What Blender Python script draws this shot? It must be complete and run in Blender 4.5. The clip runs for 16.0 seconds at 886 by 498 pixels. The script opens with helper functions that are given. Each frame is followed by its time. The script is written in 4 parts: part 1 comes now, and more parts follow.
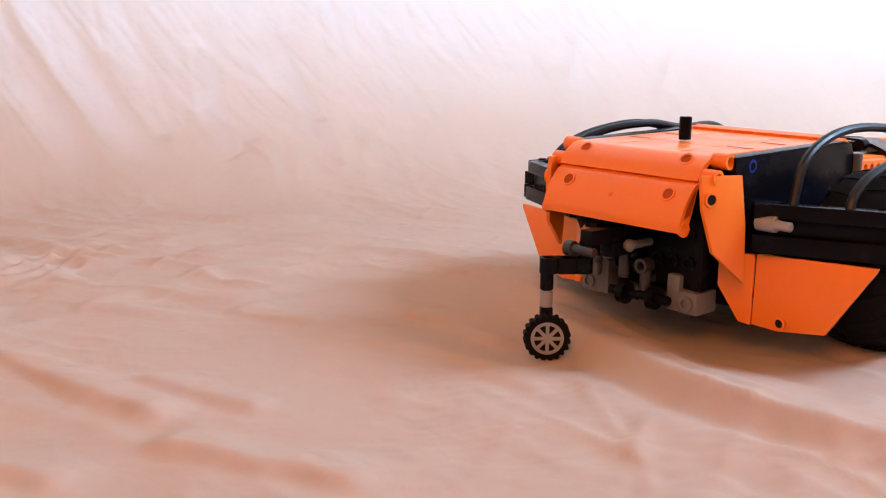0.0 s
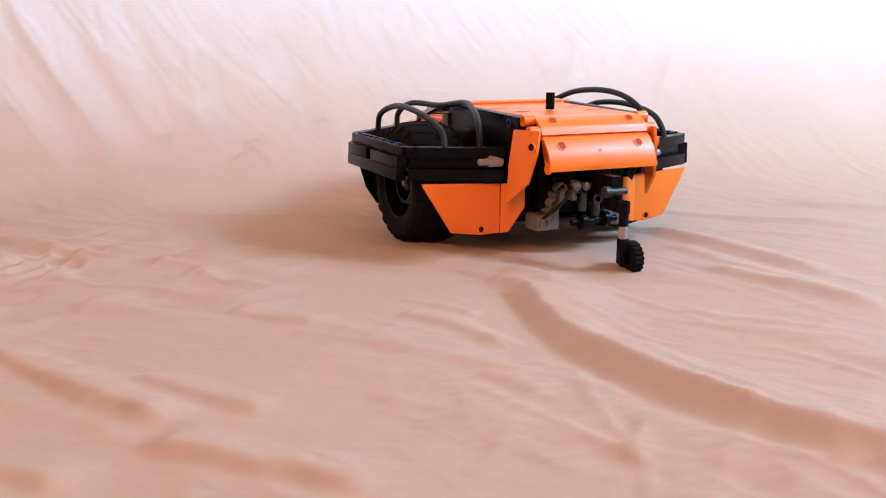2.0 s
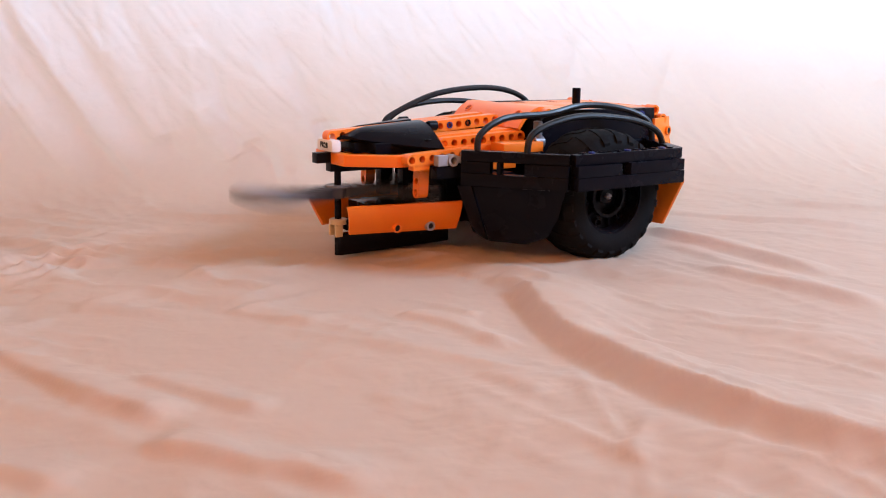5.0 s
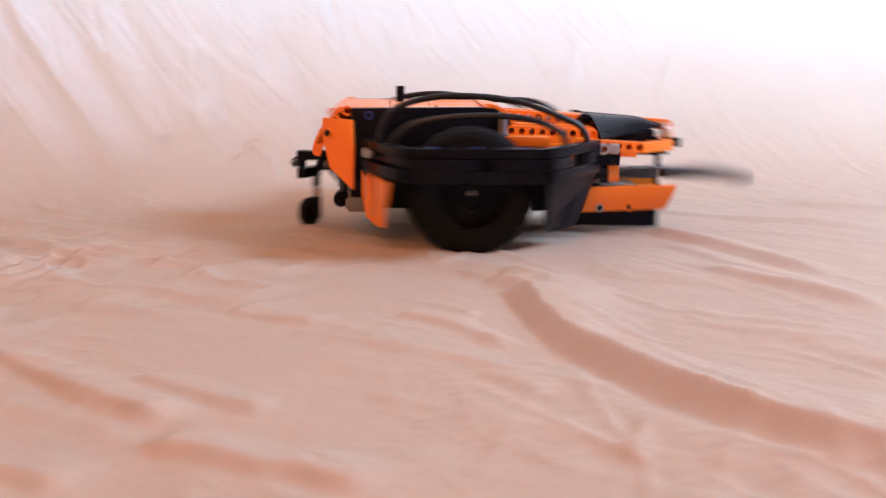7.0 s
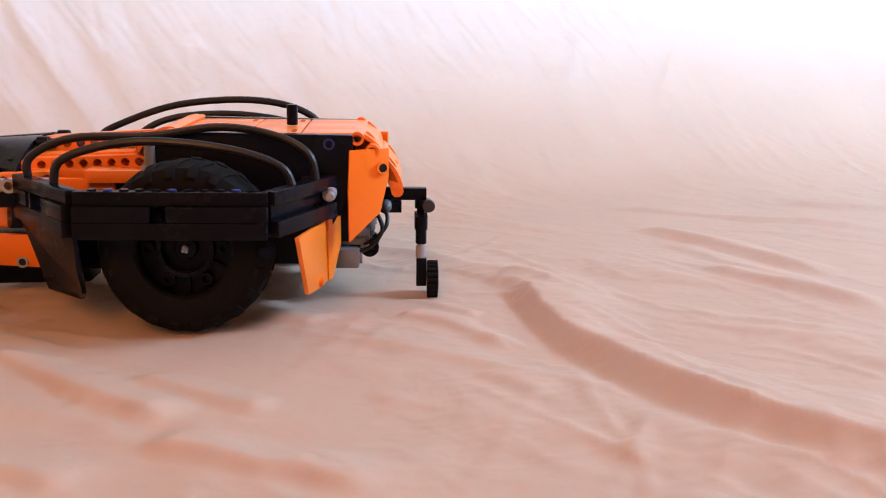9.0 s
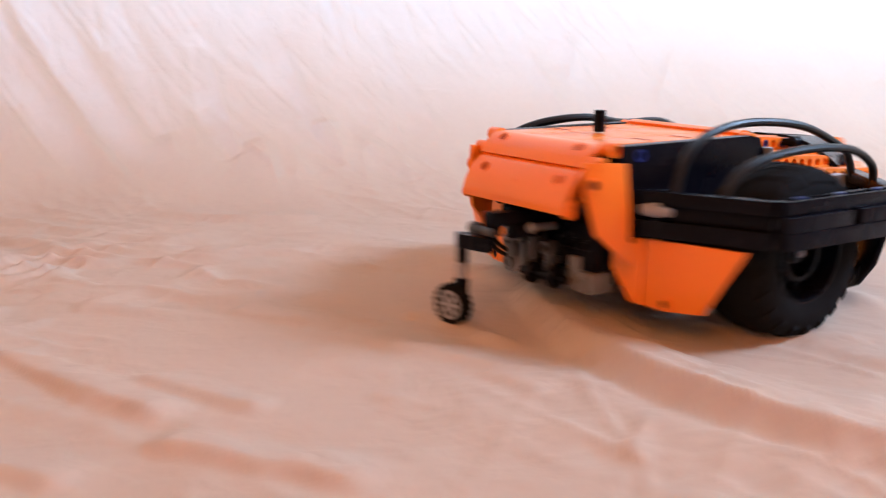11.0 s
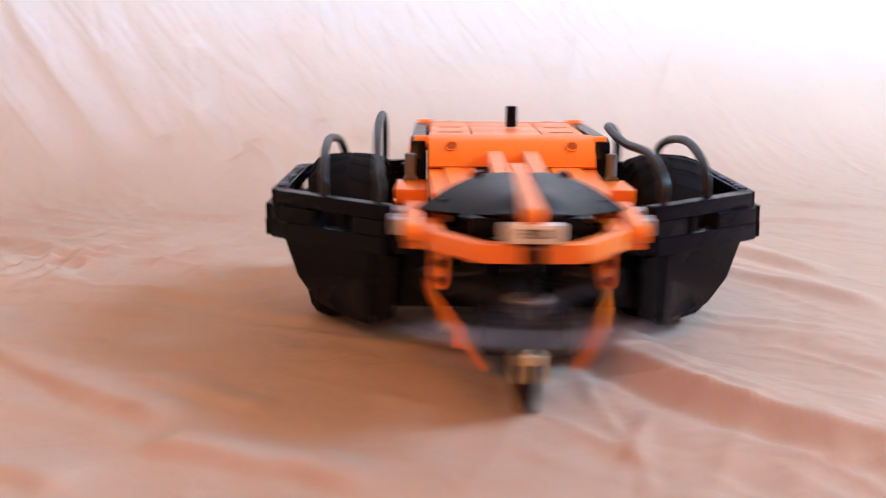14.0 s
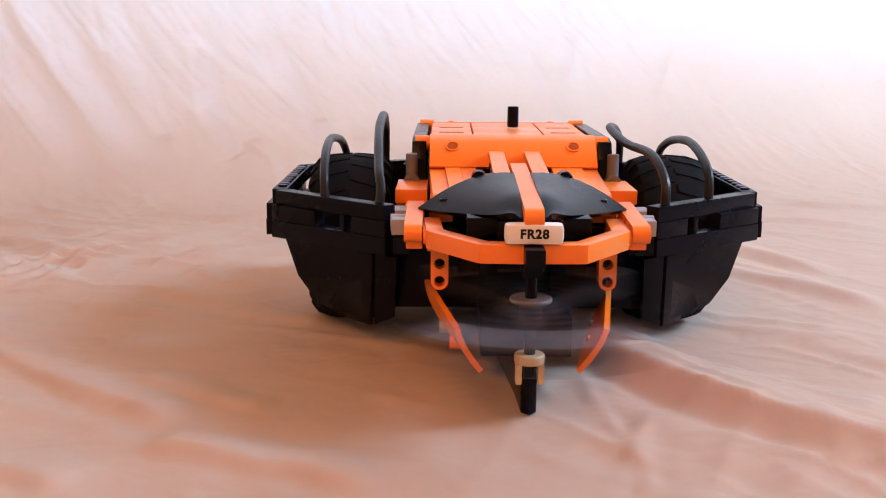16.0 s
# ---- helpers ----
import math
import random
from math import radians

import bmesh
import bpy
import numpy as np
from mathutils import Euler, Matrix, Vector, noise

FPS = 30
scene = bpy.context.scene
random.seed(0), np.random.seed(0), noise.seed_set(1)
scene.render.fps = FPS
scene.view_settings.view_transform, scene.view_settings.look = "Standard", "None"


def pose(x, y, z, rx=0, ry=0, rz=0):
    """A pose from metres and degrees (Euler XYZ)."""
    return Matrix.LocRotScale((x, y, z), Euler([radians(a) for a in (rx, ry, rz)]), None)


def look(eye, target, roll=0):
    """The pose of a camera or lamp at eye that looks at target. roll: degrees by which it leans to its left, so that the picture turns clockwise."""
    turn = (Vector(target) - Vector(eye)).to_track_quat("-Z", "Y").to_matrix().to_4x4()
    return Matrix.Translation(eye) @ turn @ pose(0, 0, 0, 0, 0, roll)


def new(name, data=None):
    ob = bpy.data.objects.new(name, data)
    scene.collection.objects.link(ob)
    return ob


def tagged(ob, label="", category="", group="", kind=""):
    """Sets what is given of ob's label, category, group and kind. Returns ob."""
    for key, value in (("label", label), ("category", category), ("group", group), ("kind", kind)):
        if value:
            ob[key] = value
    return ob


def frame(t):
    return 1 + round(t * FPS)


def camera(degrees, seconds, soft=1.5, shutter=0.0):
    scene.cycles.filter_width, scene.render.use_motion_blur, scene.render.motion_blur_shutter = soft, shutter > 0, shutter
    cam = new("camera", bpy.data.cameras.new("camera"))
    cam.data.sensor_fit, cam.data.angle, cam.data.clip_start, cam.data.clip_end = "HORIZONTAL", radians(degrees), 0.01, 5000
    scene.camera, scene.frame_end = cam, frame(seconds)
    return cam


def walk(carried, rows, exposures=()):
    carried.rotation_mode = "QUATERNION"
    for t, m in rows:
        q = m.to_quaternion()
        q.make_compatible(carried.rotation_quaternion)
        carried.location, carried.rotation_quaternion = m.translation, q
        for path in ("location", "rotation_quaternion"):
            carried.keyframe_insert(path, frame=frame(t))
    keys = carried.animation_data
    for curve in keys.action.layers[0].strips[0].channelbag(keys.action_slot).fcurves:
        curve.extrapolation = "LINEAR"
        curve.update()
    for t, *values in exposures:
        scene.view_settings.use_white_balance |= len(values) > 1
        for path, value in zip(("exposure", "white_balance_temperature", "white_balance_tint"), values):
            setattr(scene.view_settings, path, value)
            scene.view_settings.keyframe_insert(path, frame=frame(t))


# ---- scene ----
cam = camera(46.7, 16.0, soft=1.1, shutter=1.0)
S = 0.008                      # one module of the building bricks, in metres
EYE = (0.0, 0.0, 20.38 * S)
CAM = look(EYE, (0.0, 1.0, 20.38 * S - math.tan(radians(12.17))), 0.35)
walk(cam, [(0.0, CAM), (16.0, CAM)], exposures=[(0.0, -0.1), (16.0, -0.1)])

# ---- world and light ----
world = bpy.data.worlds.new("world")
scene.world = world
world.use_nodes = True
wn = world.node_tree.nodes
sky = wn.new("ShaderNodeTexSky")
sky.sky_type, sky.sun_disc = "NISHITA", False
sky.sun_elevation, sky.sun_rotation = radians(40), radians(60)
world.node_tree.links.new(sky.outputs[0], wn["Background"].inputs[0])
wn["Background"].inputs[1].default_value = 0.03


def window_and_fill_light(name, eye, target, w, h, power, colour):
    d = bpy.data.lights.new(name, "AREA")
    d.shape, d.size, d.size_y, d.energy, d.color = "RECTANGLE", w, h, power, colour
    ob = new(name, d)
    ob.matrix_world = look(eye, target)
    return ob


# daylight from the east window, then two added fills without a seen source
window_and_fill_light("window_and_fill_light", (1.36, 0.64, 0.98), (0.0, 0.72, 0.20), 0.40, 0.5, 36, (0.58, 0.84, 1.25))
# added backlight through the sheet, brightens its upright part
window_and_fill_light("window_and_fill_light", (0.22, 2.37, 0.80), (0.12, 0.80, 0.45), 2.0, 1.4, 62, (0.68, 0.90, 1.07))
# added warm fill from behind the camera, sets the ambient colour
window_and_fill_light("window_and_fill_light", (-0.45, -1.56, 1.50), (-0.45, 1.0, 0.25), 0.7, 0.9, 37, (1.0, 0.355, 0.105))


# ---- materials ----
def material(name, colour, rough=0.4, metal=0.0, grain=0.0, scale=60.0, bump=0.0, spec=0.5, tint=None, coat=0.0):
    m = bpy.data.materials.new(name)
    m.use_nodes = True
    nt = m.node_tree
    b = nt.nodes["Principled BSDF"]
    b.inputs["Base Color"].default_value = (*colour, 1)
    b.inputs["Roughness"].default_value = rough
    b.inputs["Metallic"].default_value = metal
    b.inputs["Specular IOR Level"].default_value = spec
    b.inputs["Coat Weight"].default_value = coat
    if grain or bump:
        co = nt.nodes.new("ShaderNodeTexCoord")
        n1, n2 = nt.nodes.new("ShaderNodeTexNoise"), nt.nodes.new("ShaderNodeTexNoise")
        for n, k in ((n1, scale), (n2, scale * 9)):
            n.inputs["Scale"].default_value = k
            n.inputs["Detail"].default_value = 4
            nt.links.new(co.outputs["Object"], n.inputs["Vector"])
        add = nt.nodes.new("ShaderNodeMath")
        add.operation = "ADD"
        nt.links.new(n1.outputs["Fac"], add.inputs[0])
        nt.links.new(n2.outputs["Fac"], add.inputs[1])
        ramp = nt.nodes.new("ShaderNodeMapRange")
        ramp.inputs[1].default_value, ramp.inputs[2].default_value = 0.6, 1.4
        nt.links.new(add.outputs[0], ramp.inputs[0])
        mix = nt.nodes.new("ShaderNodeMix")
        mix.data_type = "RGBA"
        other = tint or [c * (1 - grain) for c in colour]
        mix.inputs["A"].default_value, mix.inputs["B"].default_value = (*other, 1), (*colour, 1)
        nt.links.new(ramp.outputs[0], mix.inputs["Factor"])
        nt.links.new(mix.outputs["Result"], b.inputs["Base Color"])
        r2 = nt.nodes.new("ShaderNodeMapRange")
        r2.inputs[1].default_value, r2.inputs[2].default_value = 0.3, 0.8
        r2.inputs[3].default_value, r2.inputs[4].default_value = rough * 0.85, min(1.0, rough * 1.2)
        nt.links.new(n1.outputs["Fac"], r2.inputs[0])
        nt.links.new(r2.outputs[0], b.inputs["Roughness"])
        if bump:
            bp = nt.nodes.new("ShaderNodeBump")
            bp.inputs["Strength"].default_value, bp.inputs["Distance"].default_value = bump, 0.0006
            nt.links.new(add.outputs[0], bp.inputs["Height"])
            nt.links.new(bp.outputs[0], b.inputs["Normal"])
    return m


ORANGE = material("orange_plastic", (0.88, 0.205, 0.012), 0.36, grain=0.05, scale=40, bump=0.012, coat=0.08)
BLACK = material("black_plastic", (0.0055, 0.0055, 0.0095), 0.26, grain=0.3, scale=50, bump=0.004, spec=0.09)
RUBBER = material("rubber", (0.009, 0.0085, 0.009), 0.75, grain=0.35, scale=90, bump=0.25, spec=0.06)
HOSE = material("rubber_hose", (0.009, 0.0088, 0.010), 0.42, grain=0.2, scale=80, bump=0.05, spec=0.3)
DARKGREY = material("dark_grey_plastic", (0.030, 0.030, 0.036), 0.38, grain=0.2, scale=50, bump=0.03)
GREY = material("light_grey_plastic", (0.30, 0.30, 0.335), 0.36, grain=0.12, scale=50, bump=0.03)
MIDGREY = material("mid_grey_plastic", (0.16, 0.16, 0.175), 0.38, grain=0.15, scale=50, bump=0.02)
WHITE = material("white_plastic", (0.74, 0.70, 0.68), 0.35, grain=0.05, scale=50, bump=0.02)
TAN = material("tan_plastic", (0.58, 0.45, 0.27), 0.4, grain=0.1, scale=50, bump=0.03)
BLUE = material("blue_plastic", (0.007, 0.020, 0.16), 0.35, grain=0.1, scale=50, bump=0.02)
# the orange darkened: shade inside recesses put into the colour
RECESS_SHADE = material("recess_shade_plastic", (0.42, 0.07, 0.008), 0.6, grain=0.2, scale=50, bump=0.02, spec=0.15)
# lettering ink, and also the near-black that paints shade inside bores
INK_AND_SHADE = material("ink_and_bore_shade", (0.012, 0.012, 0.013), 0.5, grain=0.1, scale=50, bump=0.01, spec=0.15)
CLOTH = material("cotton_sheet", (0.84, 0.62, 0.465), 0.92, grain=0.07, scale=14, bump=0.35, spec=0.15)
tn = CLOTH.node_tree.nodes
through_light = tn.new("ShaderNodeBsdfTranslucent")
through_light.inputs["Color"].default_value = (0.72, 0.80, 0.92, 1)
# fine crumples: thin ridges where the noise folds over
coords = tn.new("ShaderNodeTexCoord")
crumple = tn.new("ShaderNodeTexNoise")
crumple.noise_type = "RIDGED_MULTIFRACTAL"
crumple.inputs["Scale"].default_value = 11.0
crumple.inputs["Detail"].default_value = 5.0
crumple.inputs["Distortion"].default_value = 0.2
relief = tn.new("ShaderNodeBump")
relief.inputs["Strength"].default_value = 0.55
relief.inputs["Distance"].default_value = 0.006
CLOTH.node_tree.links.new(coords.outputs["Object"], crumple.inputs["Vector"])
CLOTH.node_tree.links.new(crumple.outputs["Fac"], relief.inputs["Height"])
# soft dimples a thumb's width across
dimple = tn.new("ShaderNodeTexNoise")
dimple.inputs["Scale"].default_value = 38.0
dimple.inputs["Detail"].default_value = 2.5
dimple.inputs["Distortion"].default_value = 0.3
soft_relief = tn.new("ShaderNodeBump")
soft_relief.inputs["Strength"].default_value = 0.42
soft_relief.inputs["Distance"].default_value = 0.004
CLOTH.node_tree.links.new(coords.outputs["Object"], dimple.inputs["Vector"])
CLOTH.node_tree.links.new(dimple.outputs["Fac"], soft_relief.inputs["Height"])
CLOTH.node_tree.links.new(soft_relief.outputs[0], relief.inputs["Normal"])
weave = tn["Principled BSDF"].inputs["Normal"].links[0].from_node
CLOTH.node_tree.links.new(relief.outputs[0], weave.inputs["Normal"])
CLOTH.node_tree.links.new(relief.outputs[0], through_light.inputs["Normal"])
blend = tn.new("ShaderNodeMixShader")
blend.inputs[0].default_value = 0.46
CLOTH.node_tree.links.new(tn["Principled BSDF"].outputs[0], blend.inputs[1])
CLOTH.node_tree.links.new(through_light.outputs[0], blend.inputs[2])
CLOTH.node_tree.links.new(blend.outputs[0], tn["Material Output"].inputs[0])
# cream chosen so that the unseen walls bounce warm light
WALL = material("wall_paint", (0.72, 0.60, 0.45), 0.85, grain=0.06, scale=6, bump=0.1, spec=0.3)
BOARD = material("floor_boards", (0.30, 0.20, 0.12), 0.55, grain=0.3, scale=12, bump=0.1)


# ---- mesh helpers; robot dimensions are in modules ----
def box(bm, c, s, rz=0.0, ry=0.0, rx=0.0, bevel=0.06):
    r = bmesh.ops.create_cube(bm, size=1.0)
    vs = r["verts"]
    for v in vs:
        v.co = Vector((v.co.x * s[0], v.co.y * s[1], v.co.z * s[2]))
    if bevel:
        es = list({e for v in vs for e in v.link_edges})
        out = bmesh.ops.bevel(bm, geom=es, offset=min(bevel, 0.3 * min(s)), segments=2, affect="EDGES", profile=0.6)
        vs = list({v for f in out["faces"] for v in f.verts} | {v for v in vs if v.is_valid})
    m = pose(*c, rx, ry, rz)
    for v in vs:
        v.co = m @ v.co
    return bm


def prism(bm, pts, thick, way, bevel=0.05):
    """A flat plate: outline points in space, thickened along way."""
    off = Vector(way).normalized() * thick
    a = [bm.verts.new(Vector(p)) for p in pts]
    b = [bm.verts.new(Vector(p) + off) for p in pts]
    n = len(pts)
    fs = [bm.faces.new(a[::-1]), bm.faces.new(b)]
    fs += [bm.faces.new((a[i], a[(i + 1) % n], b[(i + 1) % n], b[i])) for i in range(n)]
    bmesh.ops.recalc_face_normals(bm, faces=fs)
    if bevel:
        bmesh.ops.bevel(bm, geom=list({e for f in fs for e in f.edges}), offset=bevel, segments=2, affect="EDGES", profile=0.6)
    return bm


def basis(d):
    d = Vector(d).normalized()
    u = d.cross(Vector((0, 0, 1)))
    if u.length < 1e-3:
        u = Vector((1, 0, 0))
    u.normalize()
    return u, u.cross(d)


def cyl(bm, p0, p1, r, n=16, r1=None):
    p0, p1 = Vector(p0), Vector(p1)
    u, w = basis(p1 - p0)
    r1 = r if r1 is None else r1
    ch = min(0.05, 0.2 * r, 0.2 * (p1 - p0).length)
    d = (p1 - p0).normalized()
    rings = []
    for p, rr in ((p0, r - ch), (p0 + d * ch, r), (p1 - d * ch, r1), (p1, r1 - ch)):
        rings.append([bm.verts.new(p + (u * math.cos(2 * math.pi * k / n) + w * math.sin(2 * math.pi * k / n)) * rr) for k in range(n)])
    fs = [bm.faces.new(rings[0]), bm.faces.new(rings[-1][::-1])]
    for a, b in zip(rings, rings[1:]):
        fs += [bm.faces.new((a[k], b[k], b[(k + 1) % n], a[(k + 1) % n])) for k in range(n)]
    bmesh.ops.recalc_face_normals(bm, faces=fs)
    return bm


def ring(bm, p0, p1, ro, ri, n=16):
    """A short tube with a bore."""
    p0, p1 = Vector(p0), Vector(p1)
    u, w = basis(p1 - p0)
    loops = []
    for p, rr in ((p0, ro), (p1, ro), (p1, ri), (p0, ri)):
        loops.append([bm.verts.new(p + (u * math.cos(2 * math.pi * k / n) + w * math.sin(2 * math.pi * k / n)) * rr) for k in range(n)])
    fs = []
    for a, b in zip(loops, loops[1:] + loops[:1]):
        fs += [bm.faces.new((a[k], b[k], b[(k + 1) % n], a[(k + 1) % n])) for k in range(n)]
    bmesh.ops.recalc_face_normals(bm, faces=fs)
    return bm


def spline(pts, n=8):
    """A smooth line through the points."""
    p = [Vector(q) for q in pts]
    p = [2 * p[0] - p[1]] + p + [2 * p[-1] - p[-2]]
    out = []
    for i in range(1, len(p) - 2):
        for k in range(n):
            t = k / n
            out.append(0.5 * (2 * p[i] + (p[i + 1] - p[i - 1]) * t + (2 * p[i - 1] - 5 * p[i] + 4 * p[i + 1] - p[i + 2]) * t * t
                              + (3 * p[i] - p[i - 1] - 3 * p[i + 1] + p[i + 2]) * t ** 3))
    return out + [p[-2]]


def tube(bm, pts, r, n=10):
    pts = [Vector(p) for p in pts]
    u, w = basis(pts[1] - pts[0])
    rings = []
    for i, p in enumerate(pts):
        d = (pts[min(i + 1, len(pts) - 1)] - pts[max(i - 1, 0)]).normalized()
        u = (u - d * u.dot(d)).normalized()
        w = d.cross(u)
        rings.append([bm.verts.new(p + (u * math.cos(2 * math.pi * k / n) + w * math.sin(2 * math.pi * k / n)) * r) for k in range(n)])
    fs = [bm.faces.new(rings[0]), bm.faces.new(rings[-1][::-1])]
    for a, b in zip(rings, rings[1:]):
        fs += [bm.faces.new((a[k], b[k], b[(k + 1) % n], a[(k + 1) % n])) for k in range(n)]
    bmesh.ops.recalc_face_normals(bm, faces=fs)
    return bm


def beam(bm, p0, p1, n, across=(0, 1, 0), thick=0.98):
    """A building-brick liftarm with n round holes from p0 to p1 (centres of the end holes), holes along across."""
    p0, p1, ac = Vector(p0), Vector(p1), Vector(across).normalized()
    d = (p1 - p0).normalized()
    up = d.cross(ac).normalized()
    ac = up.cross(d).normalized()
    step = (p1 - p0).length / max(1, n - 1)
    q, h = 12, thick / 2
    fs = []
    for i in range(n):
        c = p0 + d * (step * i)
        inner, outer = [], []
        for k in range(q):
            a = 2 * math.pi * (k + 0.5) / q
            x, y = math.cos(a), math.sin(a)
            inner.append((0.31 * x, 0.31 * y))
            rnd = (i == 0 and x < 0) or (i == n - 1 and x > 0)
            m = 0.5 if rnd else 0.5 / max(abs(x), abs(y))
            outer.append((m * x * (1 if rnd else step if abs(x) >= abs(y) else 1), m * y))
        rows = []
        for side in (-h, h):
            rows.append([bm.verts.new(c + d * x + up * y + ac * side) for x, y in outer])
            rows.append([bm.verts.new(c + d * x + up * y + ac * side) for x, y in inner])
        for k in range(q):
            j = (k + 1) % q
            fs.append(bm.faces.new((rows[0][k], rows[0][j], rows[1][j], rows[1][k])))
            fs.append(bm.faces.new((rows[2][k], rows[3][k], rows[3][j], rows[2][j])))
            fs.append(bm.faces.new((rows[1][k], rows[1][j], rows[3][j], rows[3][k])))
            xm, ym = math.cos(2 * math.pi * (k + 1) / q), math.sin(2 * math.pi * (k + 1) / q)
            if not (abs(xm) > abs(ym) + 0.2 and (xm > 0 and i < n - 1 or xm < 0 and i > 0)):
                fs.append(bm.faces.new((rows[0][k], rows[2][k], rows[2][j], rows[0][j])))
    bmesh.ops.remove_doubles(bm, verts=list({v for f in fs for v in f.verts}), dist=0.02)
    bmesh.ops.recalc_face_normals(bm, faces=[f for f in fs if f.is_valid])
    return bm


def loft(bm, rows, thick):
    """A skin through rows of points, thickened downwards along its normals."""
    g = [[bm.verts.new(Vector(p)) for p in r] for r in rows]
    fs = []
    for a, b in zip(g, g[1:]):
        fs += [bm.faces.new((a[k], a[k + 1], b[k + 1], b[k])) for k in range(len(a) - 1)]
    bmesh.ops.recalc_face_normals(bm, faces=fs)
    bmesh.ops.solidify(bm, geom=fs, thickness=thick)
    return bm


def part(name, bm, mat, parent=None, label="", smooth=True):
    me = bpy.data.meshes.new(name)
    for v in bm.verts:
        v.co *= S
    if smooth:
        for f in bm.faces:
            f.smooth = True
        for e in bm.edges:
            if len(e.link_faces) == 2 and e.calc_face_angle(0) > 0.6:
                e.smooth = False
    bm.to_mesh(me)
    bm.free()
    me.materials.append(mat)
    ob = new(name, me)
    ob.parent = parent
    if label:
        tagged(ob, label)
    return ob


def fresh():
    return bmesh.new()


# ---- setting ----
# crest points in metres (across, along the sheet), height, width of the shaded flank, width of the other
BIG_FOLD = [([(0.028, 0.654), (0.050, 0.630), (0.056, 0.577), (0.066, 0.528), (0.083, 0.485), (0.099, 0.447), (0.117, 0.417), (0.134, 0.394), (0.151, 0.375), (0.169, 0.360), (0.20, 0.337), (0.25, 0.31)], 0.0120, 0.017, 0.065)]
FRONT_FOLDS = [
    ([(-0.26, 0.505), (-0.219, 0.485), (-0.196, 0.466), (-0.164, 0.438), (-0.135, 0.417), (-0.115, 0.405)], 0.0060, 0.010, 0.035),
    ([(-0.145, 0.462), (-0.120, 0.445), (-0.095, 0.428), (-0.075, 0.416)], 0.0042, 0.008, 0.030),
    ([(-0.119, 0.377), (-0.095, 0.370), (-0.069, 0.357), (-0.046, 0.350), (-0.025, 0.337)], 0.0048, 0.008, 0.030),
    ([(-0.127, 0.578), (-0.094, 0.559), (-0.069, 0.548)], 0.0032, 0.008, 0.030),
    ([(-0.20, 0.368), (-0.168, 0.356), (-0.150, 0.348), (-0.135, 0.339)], 0.0032, 0.008, 0.030),
    ([(0.082, 0.402), (0.077, 0.383), (0.075, 0.359)], 0.0012, 0.004, 0.010),
    ([(0.064, 0.472), (0.067, 0.421), (0.074, 0.368), (0.075, 0.335)], 0.0011, 0.006, 0.006),
    ([(0.156, 0.399), (0.150, 0.374), (0.148, 0.349)], 0.0010, 0.006, 0.012),
    ([(-0.032, 0.610), (-0.007, 0.596), (0.024, 0.566)], 0.0030, 0.008, 0.025),
    ([(-0.028, 0.574), (0.005, 0.551), (0.034, 0.510)], 0.0036, 0.009, 0.025),
    ([(0.016, 0.466), (0.031, 0.454), (0.045, 0.435)], 0.0020, 0.008, 0.020),
]
BACK_FOLDS = [
    ([(0.180, 0.687), (0.207, 0.650), (0.232, 0.626), (0.261, 0.583)], 0.0052, 0.011, 0.030),
    ([(0.159, 0.933), (0.256, 0.885), (0.363, 0.826)], 0.0050, 0.014, 0.040),
    ([(0.162, 0.834), (0.203, 0.776), (0.227, 0.737), (0.262, 0.676)], 0.0066, 0.013, 0.035),
    ([(0.315, 0.965), (0.406, 0.927), (0.50, 0.88)], 0.0040, 0.012, 0.040),
    ([(0.172, 0.772), (0.205, 0.701), (0.239, 0.632)], 0.0026, 0.009, 0.030),
    ([(-0.267, 0.895), (-0.196, 0.865), (-0.137, 0.859), (-0.105, 0.873)], 0.0040, 0.014, 0.040),
    ([(-0.281, 0.687), (-0.232, 0.702), (-0.175, 0.682)], 0.0022, 0.010, 0.030),
    ([(-0.189, 0.740), (-0.141, 0.727), (-0.094, 0.744)], 0.0032, 0.011, 0.030),
]
WALL_FOLDS = [
    ([(-0.52, 1.30), (-0.477, 1.223), (-0.453, 1.184), (-0.428, 1.154), (-0.408, 1.126), (-0.383, 1.098), (-0.361, 1.067), (-0.340, 1.045), (-0.317, 1.015), (-0.276, 0.963)], -0.0075, 0.012, 0.045),
    ([(-0.277, 1.127), (-0.234, 1.060), (-0.210, 1.029)], -0.0042, 0.014, 0.040),
    ([(-0.207, 1.059), (-0.171, 1.028), (-0.135, 1.000)], 0.0038, 0.012, 0.035),
    ([(-0.135, 1.110), (-0.115, 1.066), (-0.093, 1.018)], 0.0034, 0.012, 0.030),
    ([(-0.086, 1.084), (-0.049, 1.037), (-0.014, 1.001)], 0.0036, 0.012, 0.030),
    ([(-0.461, 1.104), (-0.415, 1.052), (-0.373, 1.002), (-0.325, 0.951)], -0.0055, 0.018, 0.040),
    ([(-0.284, 1.210), (-0.272, 1.144), (-0.251, 1.070)], -0.0032, 0.014, 0.035),
    ([(-0.188, 1.227), (-0.150, 1.139), (-0.124, 1.089)], 0.0030, 0.014, 0.035),
    ([(-0.384, 1.191), (-0.331, 1.110), (-0.284, 1.045)], -0.0045, 0.016, 0.040),
    ([(0.159, 1.304), (0.152, 1.263), (0.141, 1.212)], 0.0012, 0.008, 0.020),
    ([(0.271, 1.284), (0.257, 1.240), (0.240, 1.189)], 0.0012, 0.008, 0.020),
]


